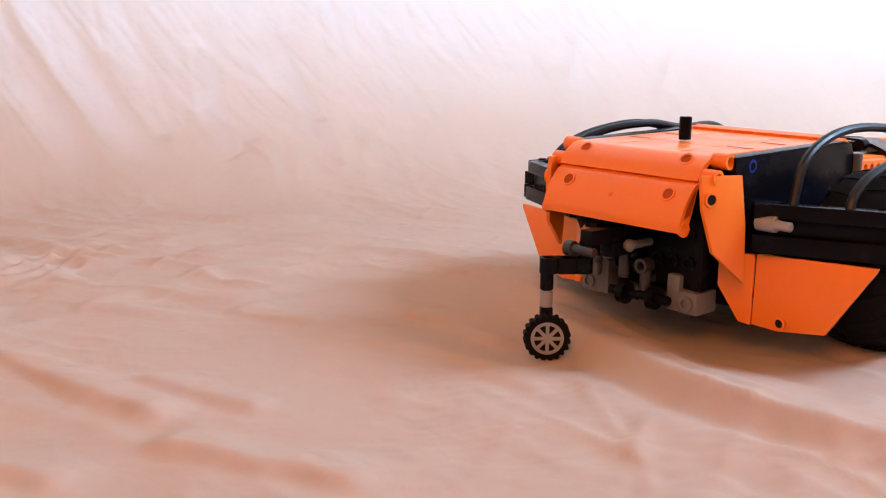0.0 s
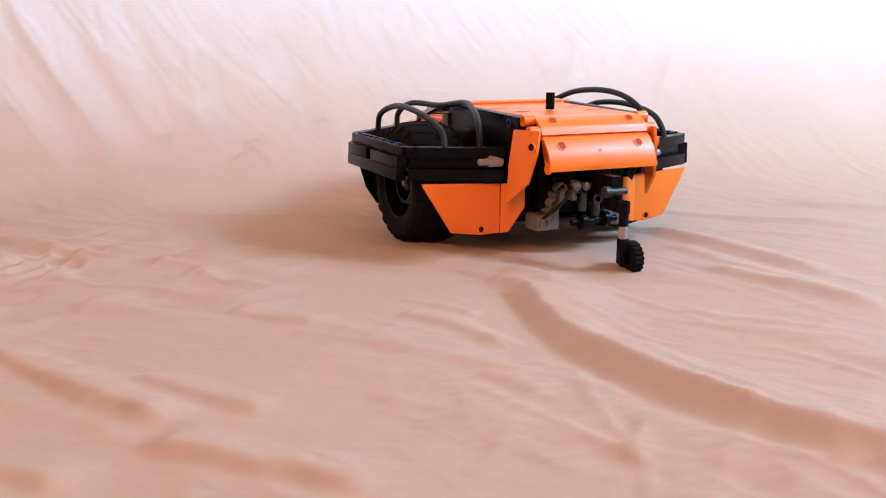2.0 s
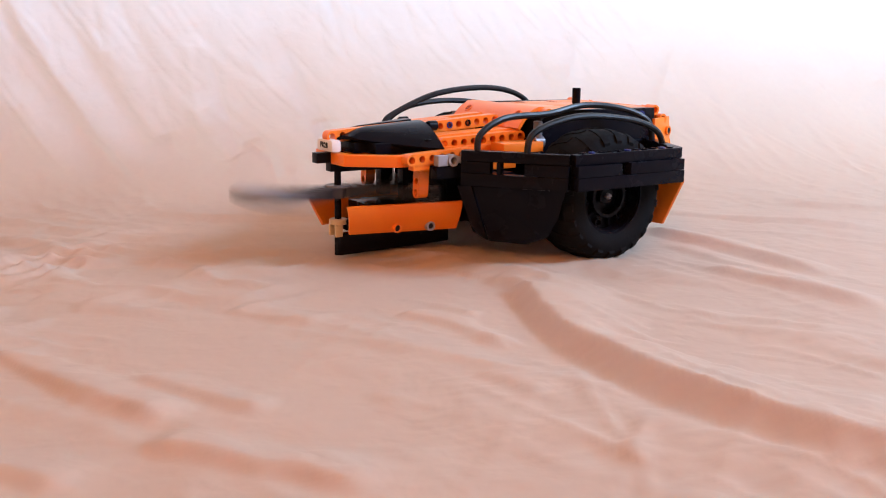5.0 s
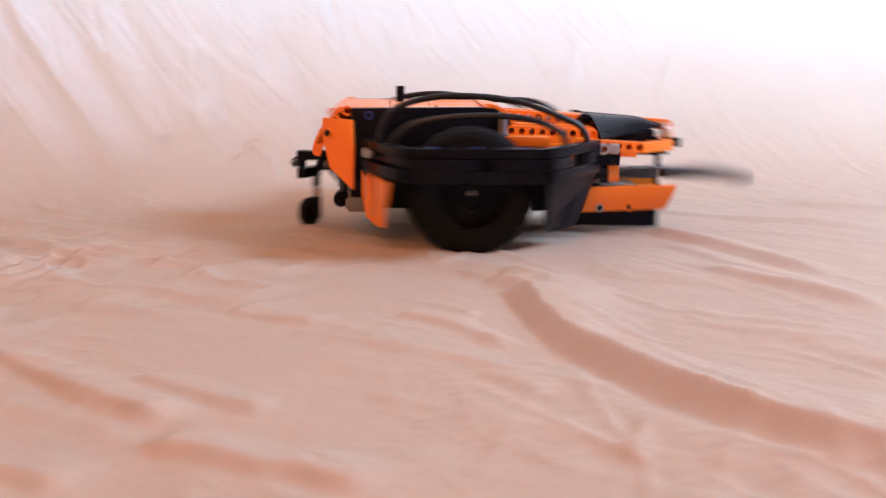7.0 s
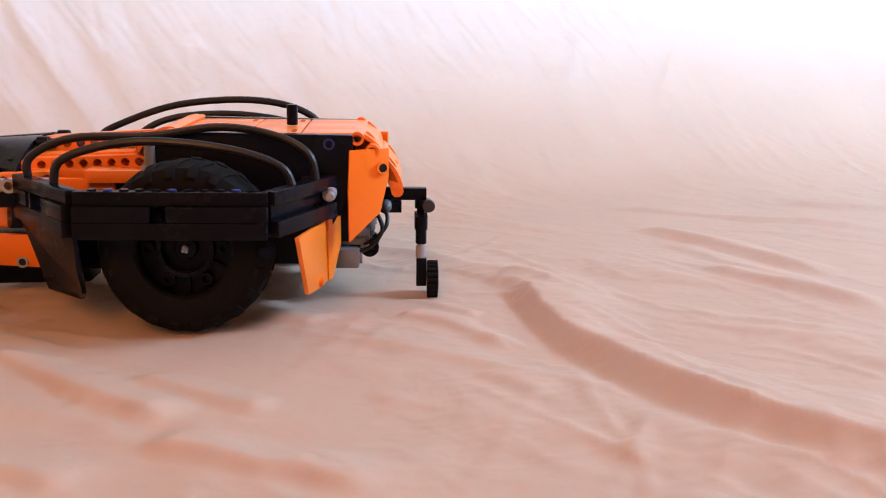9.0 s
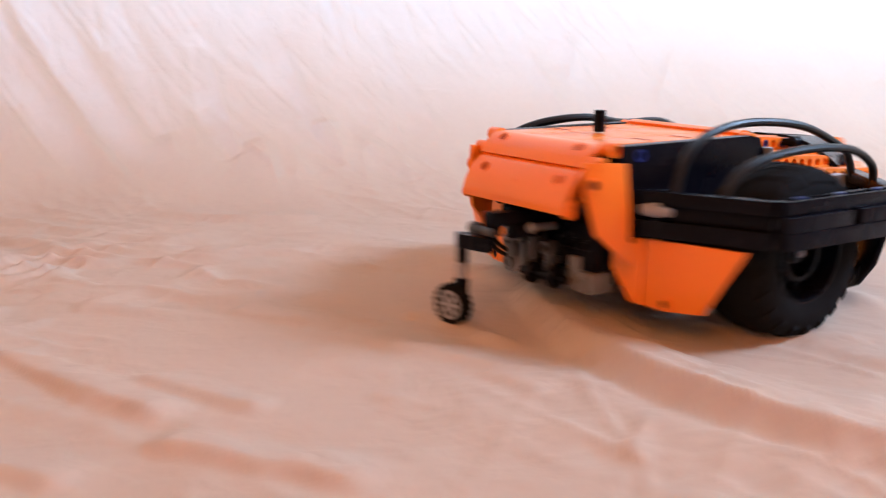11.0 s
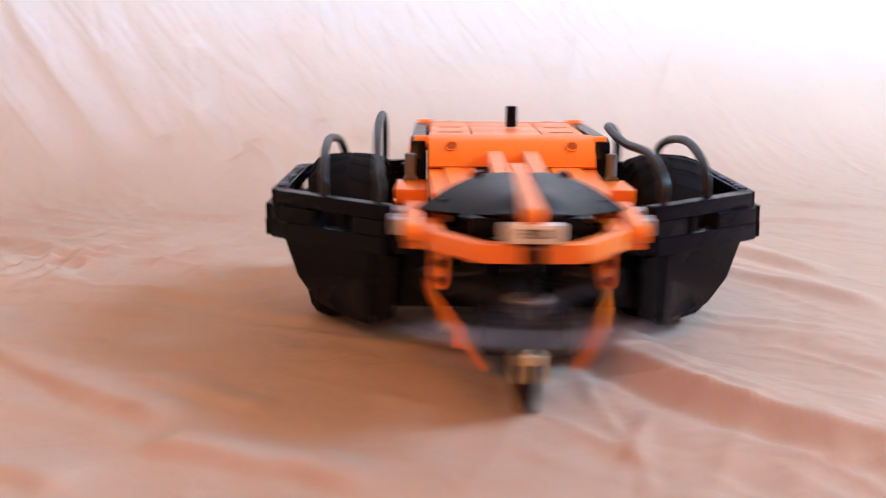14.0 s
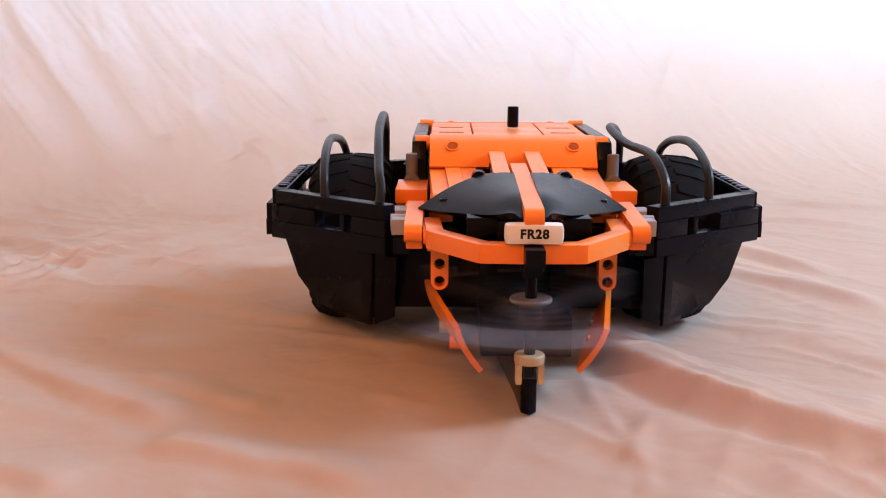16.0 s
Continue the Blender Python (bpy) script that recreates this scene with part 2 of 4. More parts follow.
def fold_field(folds, x, y):
    """Height of the hand-laid folds at floor places (arrays)."""
    z = np.zeros_like(x)
    for pts, amp, near, far in folds:
        p = np.array([tuple(q)[:2] for q in spline([(a, b, 0) for a, b in pts], 4)])
        best = np.full(x.shape, 9.0)
        side = np.zeros_like(x)
        fade = np.zeros_like(x)
        n = len(p) - 1
        for i in range(n):
            d = p[i + 1] - p[i]
            t = np.clip(((x - p[i][0]) * d[0] + (y - p[i][1]) * d[1]) / (d @ d), 0, 1)
            ex, ey = x - p[i][0] - t * d[0], y - p[i][1] - t * d[1]
            r = np.hypot(ex, ey)
            m = r < best
            best = np.where(m, r, best)
            side = np.where(m, d[0] * ey - d[1] * ex, side)
            fade = np.where(m, (i + t) / n, fade)
        w = np.where(side < 0, near, far)
        k = np.clip(best / w, 0, 1)
        crest = np.where(side < 0, (1 - k) ** 1.25, 1 - k * k * (3 - 2 * k))
        z += amp * crest * np.clip(np.minimum(fade, 1 - fade) * 7 + 0.15, 0, 1)
    return z


def smooth_noise(rng, u, v, n=64):
    """Periodic value noise at grid places u, v (in cells)."""
    g = rng.random((n, n)) * 2 - 1
    iu, iv = np.floor(u).astype(int), np.floor(v).astype(int)
    fu, fv = u - iu, v - iv
    fu, fv = fu * fu * (3 - 2 * fu), fv * fv * (3 - 2 * fv)
    a, b = g[iu % n, iv % n], g[(iu + 1) % n, iv % n]
    c, d = g[iu % n, (iv + 1) % n], g[(iu + 1) % n, (iv + 1) % n]
    return (a * (1 - fu) + b * fu) * (1 - fv) + (c * (1 - fu) + d * fu) * fv


def wrinkles(rng, a, b, angle, along, across):
    ca, sa = math.cos(angle), math.sin(angle)
    u, v = a * ca + b * sa, -a * sa + b * ca
    v = v + 0.35 * across * smooth_noise(rng, u / (along * 0.7) + 7, v / (across * 3) + 3)
    n = smooth_noise(rng, u / along + 11, v / across + 5)
    return 1 - np.abs(n) * 2


def cloth_sheet():
    rng = np.random.default_rng(4)
    nx, ns = 660, 800
    xs = np.linspace(-0.80, 0.85, nx)
    ss = np.concatenate([np.linspace(-0.45, 0.25, 60, endpoint=False), np.linspace(0.25, 1.75, ns - 90, endpoint=False), np.linspace(1.75, 2.75, 30)])
    x, s = np.meshgrid(xs, ss)
    yb = 0.86 + 0.12 * np.clip((x + 0.35) / 0.7, -0.4, 1.3)
    rad = 0.34
    t = np.clip((s - yb) / rad, 0, math.pi / 2 * 0.985)
    up = np.maximum(s - yb - rad * t.max(), 0)
    y = np.minimum(s, yb) + rad * np.sin(t)
    z = rad * (1 - np.cos(t)) + up
    ny, nz = -np.sin(t), np.cos(t)
    flat = np.clip(1 - t / 0.5, 0, 1)
    steep = 1 - flat
    floor_s = np.where(flat > 0, s, -5.0)
    h = sum(fold_field(f, x, floor_s) for f in (BIG_FOLD, FRONT_FOLDS, BACK_FOLDS)) * flat + fold_field(WALL_FOLDS, x, s) * np.clip(2 * t, 0, 1)
    # shallow sags, drag lines and creases
    h += 0.0022 * smooth_noise(rng, x / 0.13, s / 0.09) * flat + 0.0008 * smooth_noise(rng, x / 0.05, s / 0.03) * flat
    patch = np.clip(0.5 + 0.9 * smooth_noise(rng, x / 0.16 + 3, s / 0.13 + 8), 0.1, 1.2)
    # a rumpled stretch where the sheet was trodden
    rumple = np.exp(-((x + 0.30) / 0.20) ** 2 - ((s - 0.66) / 0.16) ** 2)
    h += flat * rumple * (0.0042 * wrinkles(rng, x, s, -0.35, 0.07, 0.022) + 0.0034 * wrinkles(rng, x, s, 0.9, 0.06, 0.020))
    h += 1.5 * flat * patch * (0.0020 * wrinkles(rng, x, s, -0.62, 0.26, 0.050) + 0.0009 * wrinkles(rng, x, s, -0.50, 0.13, 0.022)
                         + 0.0005 * wrinkles(rng, x, s, 1.2, 0.12, 0.018) + 0.0006 * wrinkles(rng, x, s, -1.0, 0.10, 0.014)
                         + 0.0003 * wrinkles(rng, x, s, 0.3, 0.03, 0.007))
    lean = np.clip((x + 0.5) / 0.6, 0, 1)
    h += steep * (0.0030 * (1 - lean) * wrinkles(rng, x, s, 2.25, 0.60, 0.080) + 0.0019 * wrinkles(rng, x, s, 2.05, 0.26, 0.045)
                  + 0.0014 * patch * wrinkles(rng, x, s, 1.85, 0.14, 0.018) + 0.0009 * patch * wrinkles(rng, x, s, 2.3, 0.07, 0.010)
                  + 0.004 * smooth_noise(rng, x / 0.2, s / 0.3))
    y, z = y + h * ny, z + h * nz
    z = np.maximum(z, 0.0004)
    me = bpy.data.meshes.new("backdrop")
    idx = np.arange(nx * ns).reshape(ns, nx)
    quads = np.stack([idx[:-1, :-1], idx[:-1, 1:], idx[1:, 1:], idx[1:, :-1]], -1).reshape(-1, 4)
    me.from_pydata(np.stack([x, y, z], -1).reshape(-1, 3).tolist(), [], quads.tolist())
    me.polygons.foreach_set("use_smooth", [True] * len(me.polygons))
    me.materials.append(CLOTH)
    return tagged(new("backdrop", me), "creased off-white cotton sheet swept from floor up the wall", "cloth", kind="structure")


def slab(name, x0, x1, y0, y1, z0, z1, mat, label, cat):
    bm = fresh()
    box(bm, ((x0 + x1) / 2, (y0 + y1) / 2, (z0 + z1) / 2), (x1 - x0, y1 - y0, z1 - z0), bevel=0)
    for v in bm.verts:
        v.co /= S
    return tagged(part(name, bm, mat, smooth=False), label, cat, kind="structure")


def room():
    # unseen shell added round the set, for closed, warm bounced light
    slab("floor", -1.5, 1.4, -1.6, 2.4, -0.06, -0.006, BOARD, "brown wooden floor under the sheet", "floor")
    slab("ceiling", -1.6, 1.5, -1.7, 2.5, 2.4, 2.5, WALL, "plain unseen cream ceiling", "ceiling")
    # opening made up for the backlight behind the sheet
    slab("wall_north", -1.5, -0.85, 2.4, 2.5, -0.06, 2.4, WALL, "unseen cream wall beside the light opening", "wall")
    slab("wall_north", 1.25, 1.4, 2.4, 2.5, -0.06, 2.4, WALL, "unseen cream wall beside the light opening", "wall")
    slab("wall_north", -0.85, 1.25, 2.4, 2.5, -0.06, 0.06, WALL, "unseen cream wall under the light opening", "wall")
    slab("wall_north", -0.85, 1.25, 2.4, 2.5, 1.65, 2.4, WALL, "unseen cream wall over the light opening", "wall")
    slab("wall_west", -1.6, -1.5, -1.6, 2.5, -0.06, 2.4, WALL, "plain unseen cream wall", "wall")
    # window wall to the east, open from 0.4 to 1.5 m along and 0.5 to 1.7 m up
    slab("wall_east", 1.4, 1.5, -1.6, 0.40, -0.06, 2.4, WALL, "unseen cream wall beside the light opening", "wall")
    slab("wall_east", 1.4, 1.5, 1.50, 2.5, -0.06, 2.4, WALL, "unseen cream wall beside the light opening", "wall")
    slab("wall_east", 1.4, 1.5, 0.40, 1.50, -0.06, 0.5, WALL, "unseen cream wall under the light opening", "wall")
    slab("wall_east", 1.4, 1.5, 0.40, 1.50, 1.7, 2.4, WALL, "unseen cream wall over the light opening", "wall")
    # opening made up for the warm fill behind the camera
    slab("wall_south", -1.6, -0.8, -1.7, -1.6, -0.06, 2.4, WALL, "unseen cream wall beside the light opening", "wall")
    slab("wall_south", 0.8, 1.5, -1.7, -1.6, -0.06, 2.4, WALL, "unseen cream wall beside the light opening", "wall")
    slab("wall_south", -0.8, 0.8, -1.7, -1.6, -0.06, 1.05, WALL, "unseen cream wall under the light opening", "wall")
    slab("wall_south", -0.8, 0.8, -1.7, -1.6, 2.05, 2.4, WALL, "unseen cream wall over the light opening", "wall")


cloth_sheet()
room()

# ---- the robot ----
robot = new("toy_robot")
tagged(robot, "orange and black brick-built robot with a spinning bar, on the sheet", "robot")


def both(fn):
    for k in (1, -1):
        fn(k)


def chassis():
    bm = fresh()
    box(bm, (-3.0, 0, 8.0), (12.4, 11.2, 9.4), bevel=0.15)
    part("chassis", bm, BLACK, robot, "black brick-built frame")
    # the last box is added black fill closing the gap behind the skirts
    for name, c, d in (("weapon_motor", (7.0, 0, 6.6), (9.0, 8.2, 4.2)), ("motor_cover", (9.0, 0, 8.9), (8.0, 6.4, 1.2)), ("axle_housing", (0.0, 0, 5.9), (3.0, 17.0, 2.0)),
                       ("gap_fill_box", (8.2, 0, 5.6), (3.6, 15.4, 4.4))):
        bm = fresh()
        box(bm, c, d, bevel=0.12)
        part(name, bm, BLACK, robot)
    for k, m in ((-1, MIDGREY), (1, MIDGREY)):
        bm = fresh()
        box(bm, (-10.2, 4.0 * k, 3.5), (2.2, 1.5, 1.5), bevel=0.25)
        box(bm, (-10.6, 2.9 * k, 4.0), (1.4, 1.0, 2.4), bevel=0.2)
        ring(bm, (-11.5, 4.0 * k, 3.5), (-11.2, 4.0 * k, 3.5), 0.5, 0.3)
        part("bottom_frame", bm, m, robot, "grey frame under the rear")
    bm = fresh()
    cyl(bm, (-9.6, -3.4, 3.2), (-9.6, 3.4, 3.2), 0.5)
    part("cross_tube", bm, DARKGREY, robot)
    bm = fresh()
    box(bm, (-9.6, -2.6, 6.6), (2.6, 4.2, 4.6), bevel=0.12)
    box(bm, (-9.6, 2.4, 6.6), (2.0, 3.6, 3.8), bevel=0.12)
    for k in range(3):
        ring(bm, (-11.1, -3.8 + 1.2 * k, 7.8), (-10.8, -3.8 + 1.2 * k, 7.8), 0.42, 0.28)
        ring(bm, (-11.1, -3.8 + 1.2 * k, 6.0), (-10.8, -3.8 + 1.2 * k, 6.0), 0.42, 0.28)
    part("motor", bm, BLACK, robot, "black motor housing")
    for y in (2.0, 1.0, -0.9):
        bm = fresh()
        bmesh.ops.create_uvsphere(bm, u_segments=16, v_segments=10, radius=0.42, matrix=Matrix.Translation((-13.3, y, 7.0)))
        cyl(bm, (-13.0, y, 7.0), (-11.2, y, 7.0), 0.28)
        part("ball_joint", bm, MIDGREY, robot, "grey ball-ended pin")
    for y, z, x, l in ((0.6, 5.4, -12.0, 1.8), (1.8, 6.2, -12.2, 1.2), (-1.0, 4.6, -11.8, 1.4), (3.0, 6.0, -12.1, 1.2), (3.4, 4.6, -11.6, 1.0)):
        bm = fresh()
        cyl(bm, (x, y - 0.1, z - l / 2), (x, y - 0.1, z + l / 2), 0.38)
        ring(bm, (x - 0.45, y, z + l / 2 + 0.2), (x + 0.45, y, z + l / 2 + 0.2), 0.5, 0.3)
        box(bm, (x + 0.9, y, z), (1.6, 0.5, 0.5), bevel=0.05)
        part("connector", bm, MIDGREY if l < 1.3 else DARKGREY, robot, "grey axle connector")
    for y, z in ((2.6, 7.6), (-2.0, 3.6), (0.4, 3.5)):
        bm = fresh()
        cyl(bm, (-12.0, y - 1.2, z), (-12.0, y + 1.2, z), 0.3)
        cyl(bm, (-12.0, y - 0.3, z), (-12.0, y + 0.3, z), 0.75)
        part("gear_axle", bm, BLACK, robot)


def roof():
    for x0, x1, cut in ((-10.9, -7.2, 0), (-7.1, -3.4, 1), (-3.3, 1.75, 1)):
        for y0, y1 in ((-5.5, -2.55), (-2.45, 2.45), (2.55, 5.5)):
            bm = fresh()
            box(bm, ((x0 + x1) / 2, (y0 + y1) / 2, 12.80), (x1 - x0, y1 - y0, 0.4), bevel=0.07)
            part("roof_plate", bm, ORANGE, robot)
            if cut and y0 != -2.45:
                # thin strip on the plate, darkened as the shade of a gap
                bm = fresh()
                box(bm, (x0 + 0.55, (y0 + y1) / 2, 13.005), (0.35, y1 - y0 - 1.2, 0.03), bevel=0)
                part("slot_shade", bm, RECESS_SHADE, robot)
    bm = fresh()
    cyl(bm, (-6.1, 0.6, 13.1), (-6.1, 0.6, 14.65), 0.42)
    part("antenna", bm, BLACK, robot, "short black antenna stub")

    def shell(name, prof, inward, holes, label):
        bm = fresh()
        pts = spline([(a, 0, b) for a, b in prof], 5)
        rows = [[(p.x, y, p.z) for y in (-5.5, -5.3, -4, 0, 4, 5.3, 5.5)] for p in pts]
        loft(bm, rows, inward)
        p = part(name, bm, ORANGE, robot, label)
        for k in (1, -1):
            hx, hz, n = holes
            nx, nz = n
            bm = fresh()
            ring(bm, (hx - 0.2 * nx, 4 * k, hz - 0.2 * nz), (hx + 0.06 * nx, 4 * k, hz + 0.06 * nz), 0.46, 0.36, 18)
            part("rim", bm, ORANGE, p)
            # solid disc level with the rim, its darker orange painted as shade
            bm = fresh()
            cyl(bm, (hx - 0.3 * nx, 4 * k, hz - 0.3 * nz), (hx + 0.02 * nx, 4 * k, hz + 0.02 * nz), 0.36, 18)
            part("hole_shade_disc", bm, RECESS_SHADE, p)
        return p
    shell("front_panel", [(1.6, 13.2), (2.2, 13.36), (3.0, 13.16), (3.7, 12.72), (4.3, 12.15), (4.75, 11.5)], 0.3, (3.72, 12.72, (0.6, 0.8)), "curved orange panel")
    shell("rear_panel", [(-10.9, 13.02), (-11.7, 12.92), (-12.6, 12.3), (-13.0, 11.6)], 0.3, (-12.15, 12.68, (-0.7, 0.71)), "curved orange panel")
    shell("rear_bumper", [(-12.7, 11.5), (-13.3, 11.2), (-14.1, 10.2), (-14.5, 9.2), (-14.5, 8.6)], 0.3, (-13.75, 10.72, (-0.8, 0.6)), "curved orange rear bumper panel")
    # D-shaped bumper ends: closed plates, inner shade painted as a darker orange patch
    for k in (1, -1):
        bm = fresh()
        lip = [(-12.75, 11.45), (-13.3, 11.15), (-14.05, 10.2), (-14.42, 9.2), (-14.42, 8.5), (-13.9, 8.3), (-13.4, 9.4)]
        prism(bm, [(x, 5.3 * k, z) for x, z in lip], 0.18, (0, k, 0), bevel=0.04)
        end = part("bumper_end", bm, ORANGE, robot)
        # patch on the closed plate, coloured as the shade inside
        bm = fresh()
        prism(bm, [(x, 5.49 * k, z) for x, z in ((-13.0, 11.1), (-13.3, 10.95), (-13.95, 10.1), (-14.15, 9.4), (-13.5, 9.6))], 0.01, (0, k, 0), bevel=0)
        part("hollow_shade", bm, RECESS_SHADE, end)
        bm = fresh()
        ring(bm, (-14.1, 5.45 * k, 8.8), (-14.1, 5.6 * k, 8.8), 0.46, 0.28)
        part("rim", bm, ORANGE, end)
    bm = fresh()
    ring(bm, (-14.12, 0.2, 10.28), (-14.02, 0.2, 10.20), 0.16, 0.08, 12)
    part("mould_mark", bm, ORANGE, robot)
    for k in (1, -1):
        for x, z in ((2.0, 12.75), (-11.2, 12.7), (-12.3, 11.8)):
            bm = fresh()
            ring(bm, (x, 5.4 * k, z), (x, 6.5 * k, z), 0.5, 0.3)
            part("pin_tube", bm, ORANGE, robot)


def side(k):
    bm = fresh()
    pts = [(-10.9, 12.0), (-10.9, 12.95), (1.6, 13.1), (2.6, 12.9), (3.1, 11.8), (3.2, 6.4), (-9.4, 6.4), (-10.3, 8.0)]
    prism(bm, [(x, 5.75 * k, z) for x, z in pts], 0.95, (0, k, 0))
    p = part("side_panel", bm, BLACK, robot, "glossy black side panel")
    bm = fresh()
    ring(bm, (-9.2, 6.6 * k, 12.3), (-9.2, 6.74 * k, 12.3), 0.42, 0.26)
    part("pin", bm, BLUE, p, "blue pin")
    # grey upright connector in front of the panel
    bm = fresh()
    cyl(bm, (3.4, 6.7 * k, 10.3), (3.4, 6.7 * k, 12.2), 0.4)
    ring(bm, (2.9, 6.7 * k, 10.3), (3.9, 6.7 * k, 10.3), 0.55, 0.3)
    part("upright_connector", bm, MIDGREY, robot, "grey upright axle connector")
    # flap at the rear corner
    bm = fresh()
    prism(bm, [(-13.4, 5.85 * k, 12.0), (-10.6, 6.75 * k, 11.9), (-10.5, 7.1 * k, 9.0), (-10.6, 7.35 * k, 5.35), (-12.8, 6.5 * k, 7.4), (-13.4, 6.05 * k, 10.0)], 0.3, (-0.3, k, 0.05))
    p = part("corner_flap", bm, ORANGE, robot, "flat orange corner flap")
    bm = fresh()
    ring(bm, (-12.9, 6.15 * k, 10.6), (-13.07, 6.64 * k, 10.62), 0.45, 0.32)
    part("rim", bm, ORANGE, p)
    # solid near-black disc painted as the shade within the rim
    bm = fresh()
    cyl(bm, (-12.9, 6.15 * k, 10.6), (-13.055, 6.6 * k, 10.62), 0.33)
    part("hole_shade_disc", bm, INK_AND_SHADE, p)
    # orange skirt behind the wheel
    bm = fresh()
    prism(bm, [(-8.7, 7.3 * k, 6.95), (-7.35, 14.3 * k, 7.05), (-7.4, 14.2 * k, 6.75), (-7.75, 11.6 * k, 2.55), (-8.4, 8.8 * k, 2.3), (-8.8, 7.3 * k, 2.5)], 0.3, (-1, 0, 0))
    p = part("skirt", bm, ORANGE, robot, "angular orange skirt behind the wheel")
    bm = fresh()
    ring(bm, (-8.85, 9.0 * k, 2.85), (-8.4, 9.0 * k, 2.85), 0.42, 0.28)
    part("rim", bm, ORANGE, p)
    # no real opening here: a black disc gives its shade
    bm = fresh()
    cyl(bm, (-8.78, 9.0 * k, 2.85), (-8.3, 9.0 * k, 2.85), 0.29)
    part("hole_shade_disc", bm, INK_AND_SHADE, p)
    bm = fresh()
    prism(bm, [(-8.9, 7.2 * k, 6.95), (-8.9, 7.2 * k, 2.45), (-9.2, 6.5 * k, 2.6), (-9.7, 5.2 * k, 4.8), (-9.7, 5.2 * k, 6.9)], 0.3, (-1, 0.3 * k, 0))
    part("inner_skirt", bm, ORANGE, robot, "orange skirt end piece")
    # grey pin peg at the rear beam
    bm = fresh()
    cyl(bm, (-9.4, 8.6 * k, 9.0), (-9.4, 9.7 * k, 9.0), 0.3)
    cyl(bm, (-9.3, 7.4 * k, 9.0), (-9.3, 8.7 * k, 9.0), 0.5)
    part("peg", bm, GREY, robot, "light grey pin connector")


def bar(bm, a, b, w, z0, z1):
    """A straight beam on plan from a to b, its outer face on the line."""
    a, b = Vector((*a, 0)), Vector((*b, 0))
    d = (b - a).normalized()
    c = (a + b) / 2
    box(bm, (c.x, c.y, (z0 + z1) / 2), ((b - a).length, w, z1 - z0), rz=math.degrees(math.atan2(d.y, d.x)), bevel=0.06)


def fender(k):
    f = new("fender")
    f.parent = robot
    tagged(f, "black wheel guard of stacked beams")
    fo, ro = (6.1, 15.1 * k), (-5.6, 15.1 * k)
    fi, ri = (12.2, 7.7 * k), (-9.4, 7.2 * k)
    for z0, z1, g in ((7.2, 8.28, 0.45), (8.30, 9.28, 0.40), (9.30, 10.2, 0.0)):
        for a, b, name in (((fo[0] + 0.2, fo[1] + g * k), (ro[0] - 0.2, ro[1] + g * k), "side_beam"), ((fo[0] + 0.3 + g * 0.6, fo[1] - 0.1 * k + g * 0.6 * k), (fi[0], fi[1]), "front_beam"),
                           ((ro[0] - 0.2 - g * 0.5, ro[1] - 0.1 * k), (ri[0], ri[1]), "rear_beam")):
            if name == "rear_beam" and 8.0 < z0 < 9.0:
                a, b = (a[0] + 0.5, a[1] - 0.4 * k), (b[0] + 0.5, b[1])
            bm = fresh()
            if name == "side_beam" and 8.0 < z0 < 9.0:
                m = 1.0
                bar(bm, (a[0], a[1]), (m + 0.5, a[1]), 0.95, z0, z1)
                bar(bm, (m - 0.5, a[1]), (b[0], b[1]), 0.95, z0, z1)
            elif name == "front_beam" and 8.0 < z0 < 9.0:
                pa, pb = Vector(a), Vector(b)
                for u0, u1 in ((0.0, 0.40), (0.62, 0.66), (0.72, 1.0)):
                    bar(bm, pa.lerp(pb, u0), pa.lerp(pb, u1), 0.95, z0, z1)
            else:
                bar(bm, a, b, 0.95, z0, z1)
            part(name, bm, BLACK, f)
    for i in range(11):
        bm = fresh()
        cyl(bm, (5.2 - i * 1.0, 15.05 * k, 10.2), (5.2 - i * 1.0, 15.05 * k, 10.32), 0.3, 10)
        part("stud", bm, BLUE if i % 4 == 1 else BLACK, f)
    # dark skirt in front of the wheel
    bm = fresh()
    prism(bm, [(6.4, 14.6 * k, 7.15), (11.6, 8.6 * k, 7.15), (10.0, 8.9 * k, 2.3), (7.3, 10.6 * k, 2.0), (6.6, 12.6 * k, 2.9), (6.5, 13.8 * k, 4.6)], 0.3, (0.75, 0.6 * k, 0))
    part("skirt", bm, BLACK, f, "angular black skirt in front of the wheel")
    bm = fresh()
    prism(bm, [(11.6, 8.5 * k, 7.15), (12.2, 7.2 * k, 7.1), (10.7, 7.5 * k, 3.0), (10.05, 8.75 * k, 2.35)], 0.3, (0.9, 0.3 * k, 0))
    part("skirt_end", bm, BLACK, f)
    bm = fresh()
    box(bm, (9.5, 7.2 * k, 7.6), (5.0, 1.6, 0.8), bevel=0.08)
    part("bracket", bm, BLACK, f)
    bm = fresh()
    box(bm, (-8.0, 7.0 * k, 8.6), (1.4, 1.4, 3.0), bevel=0.08)
    part("bracket", bm, BLACK, f)


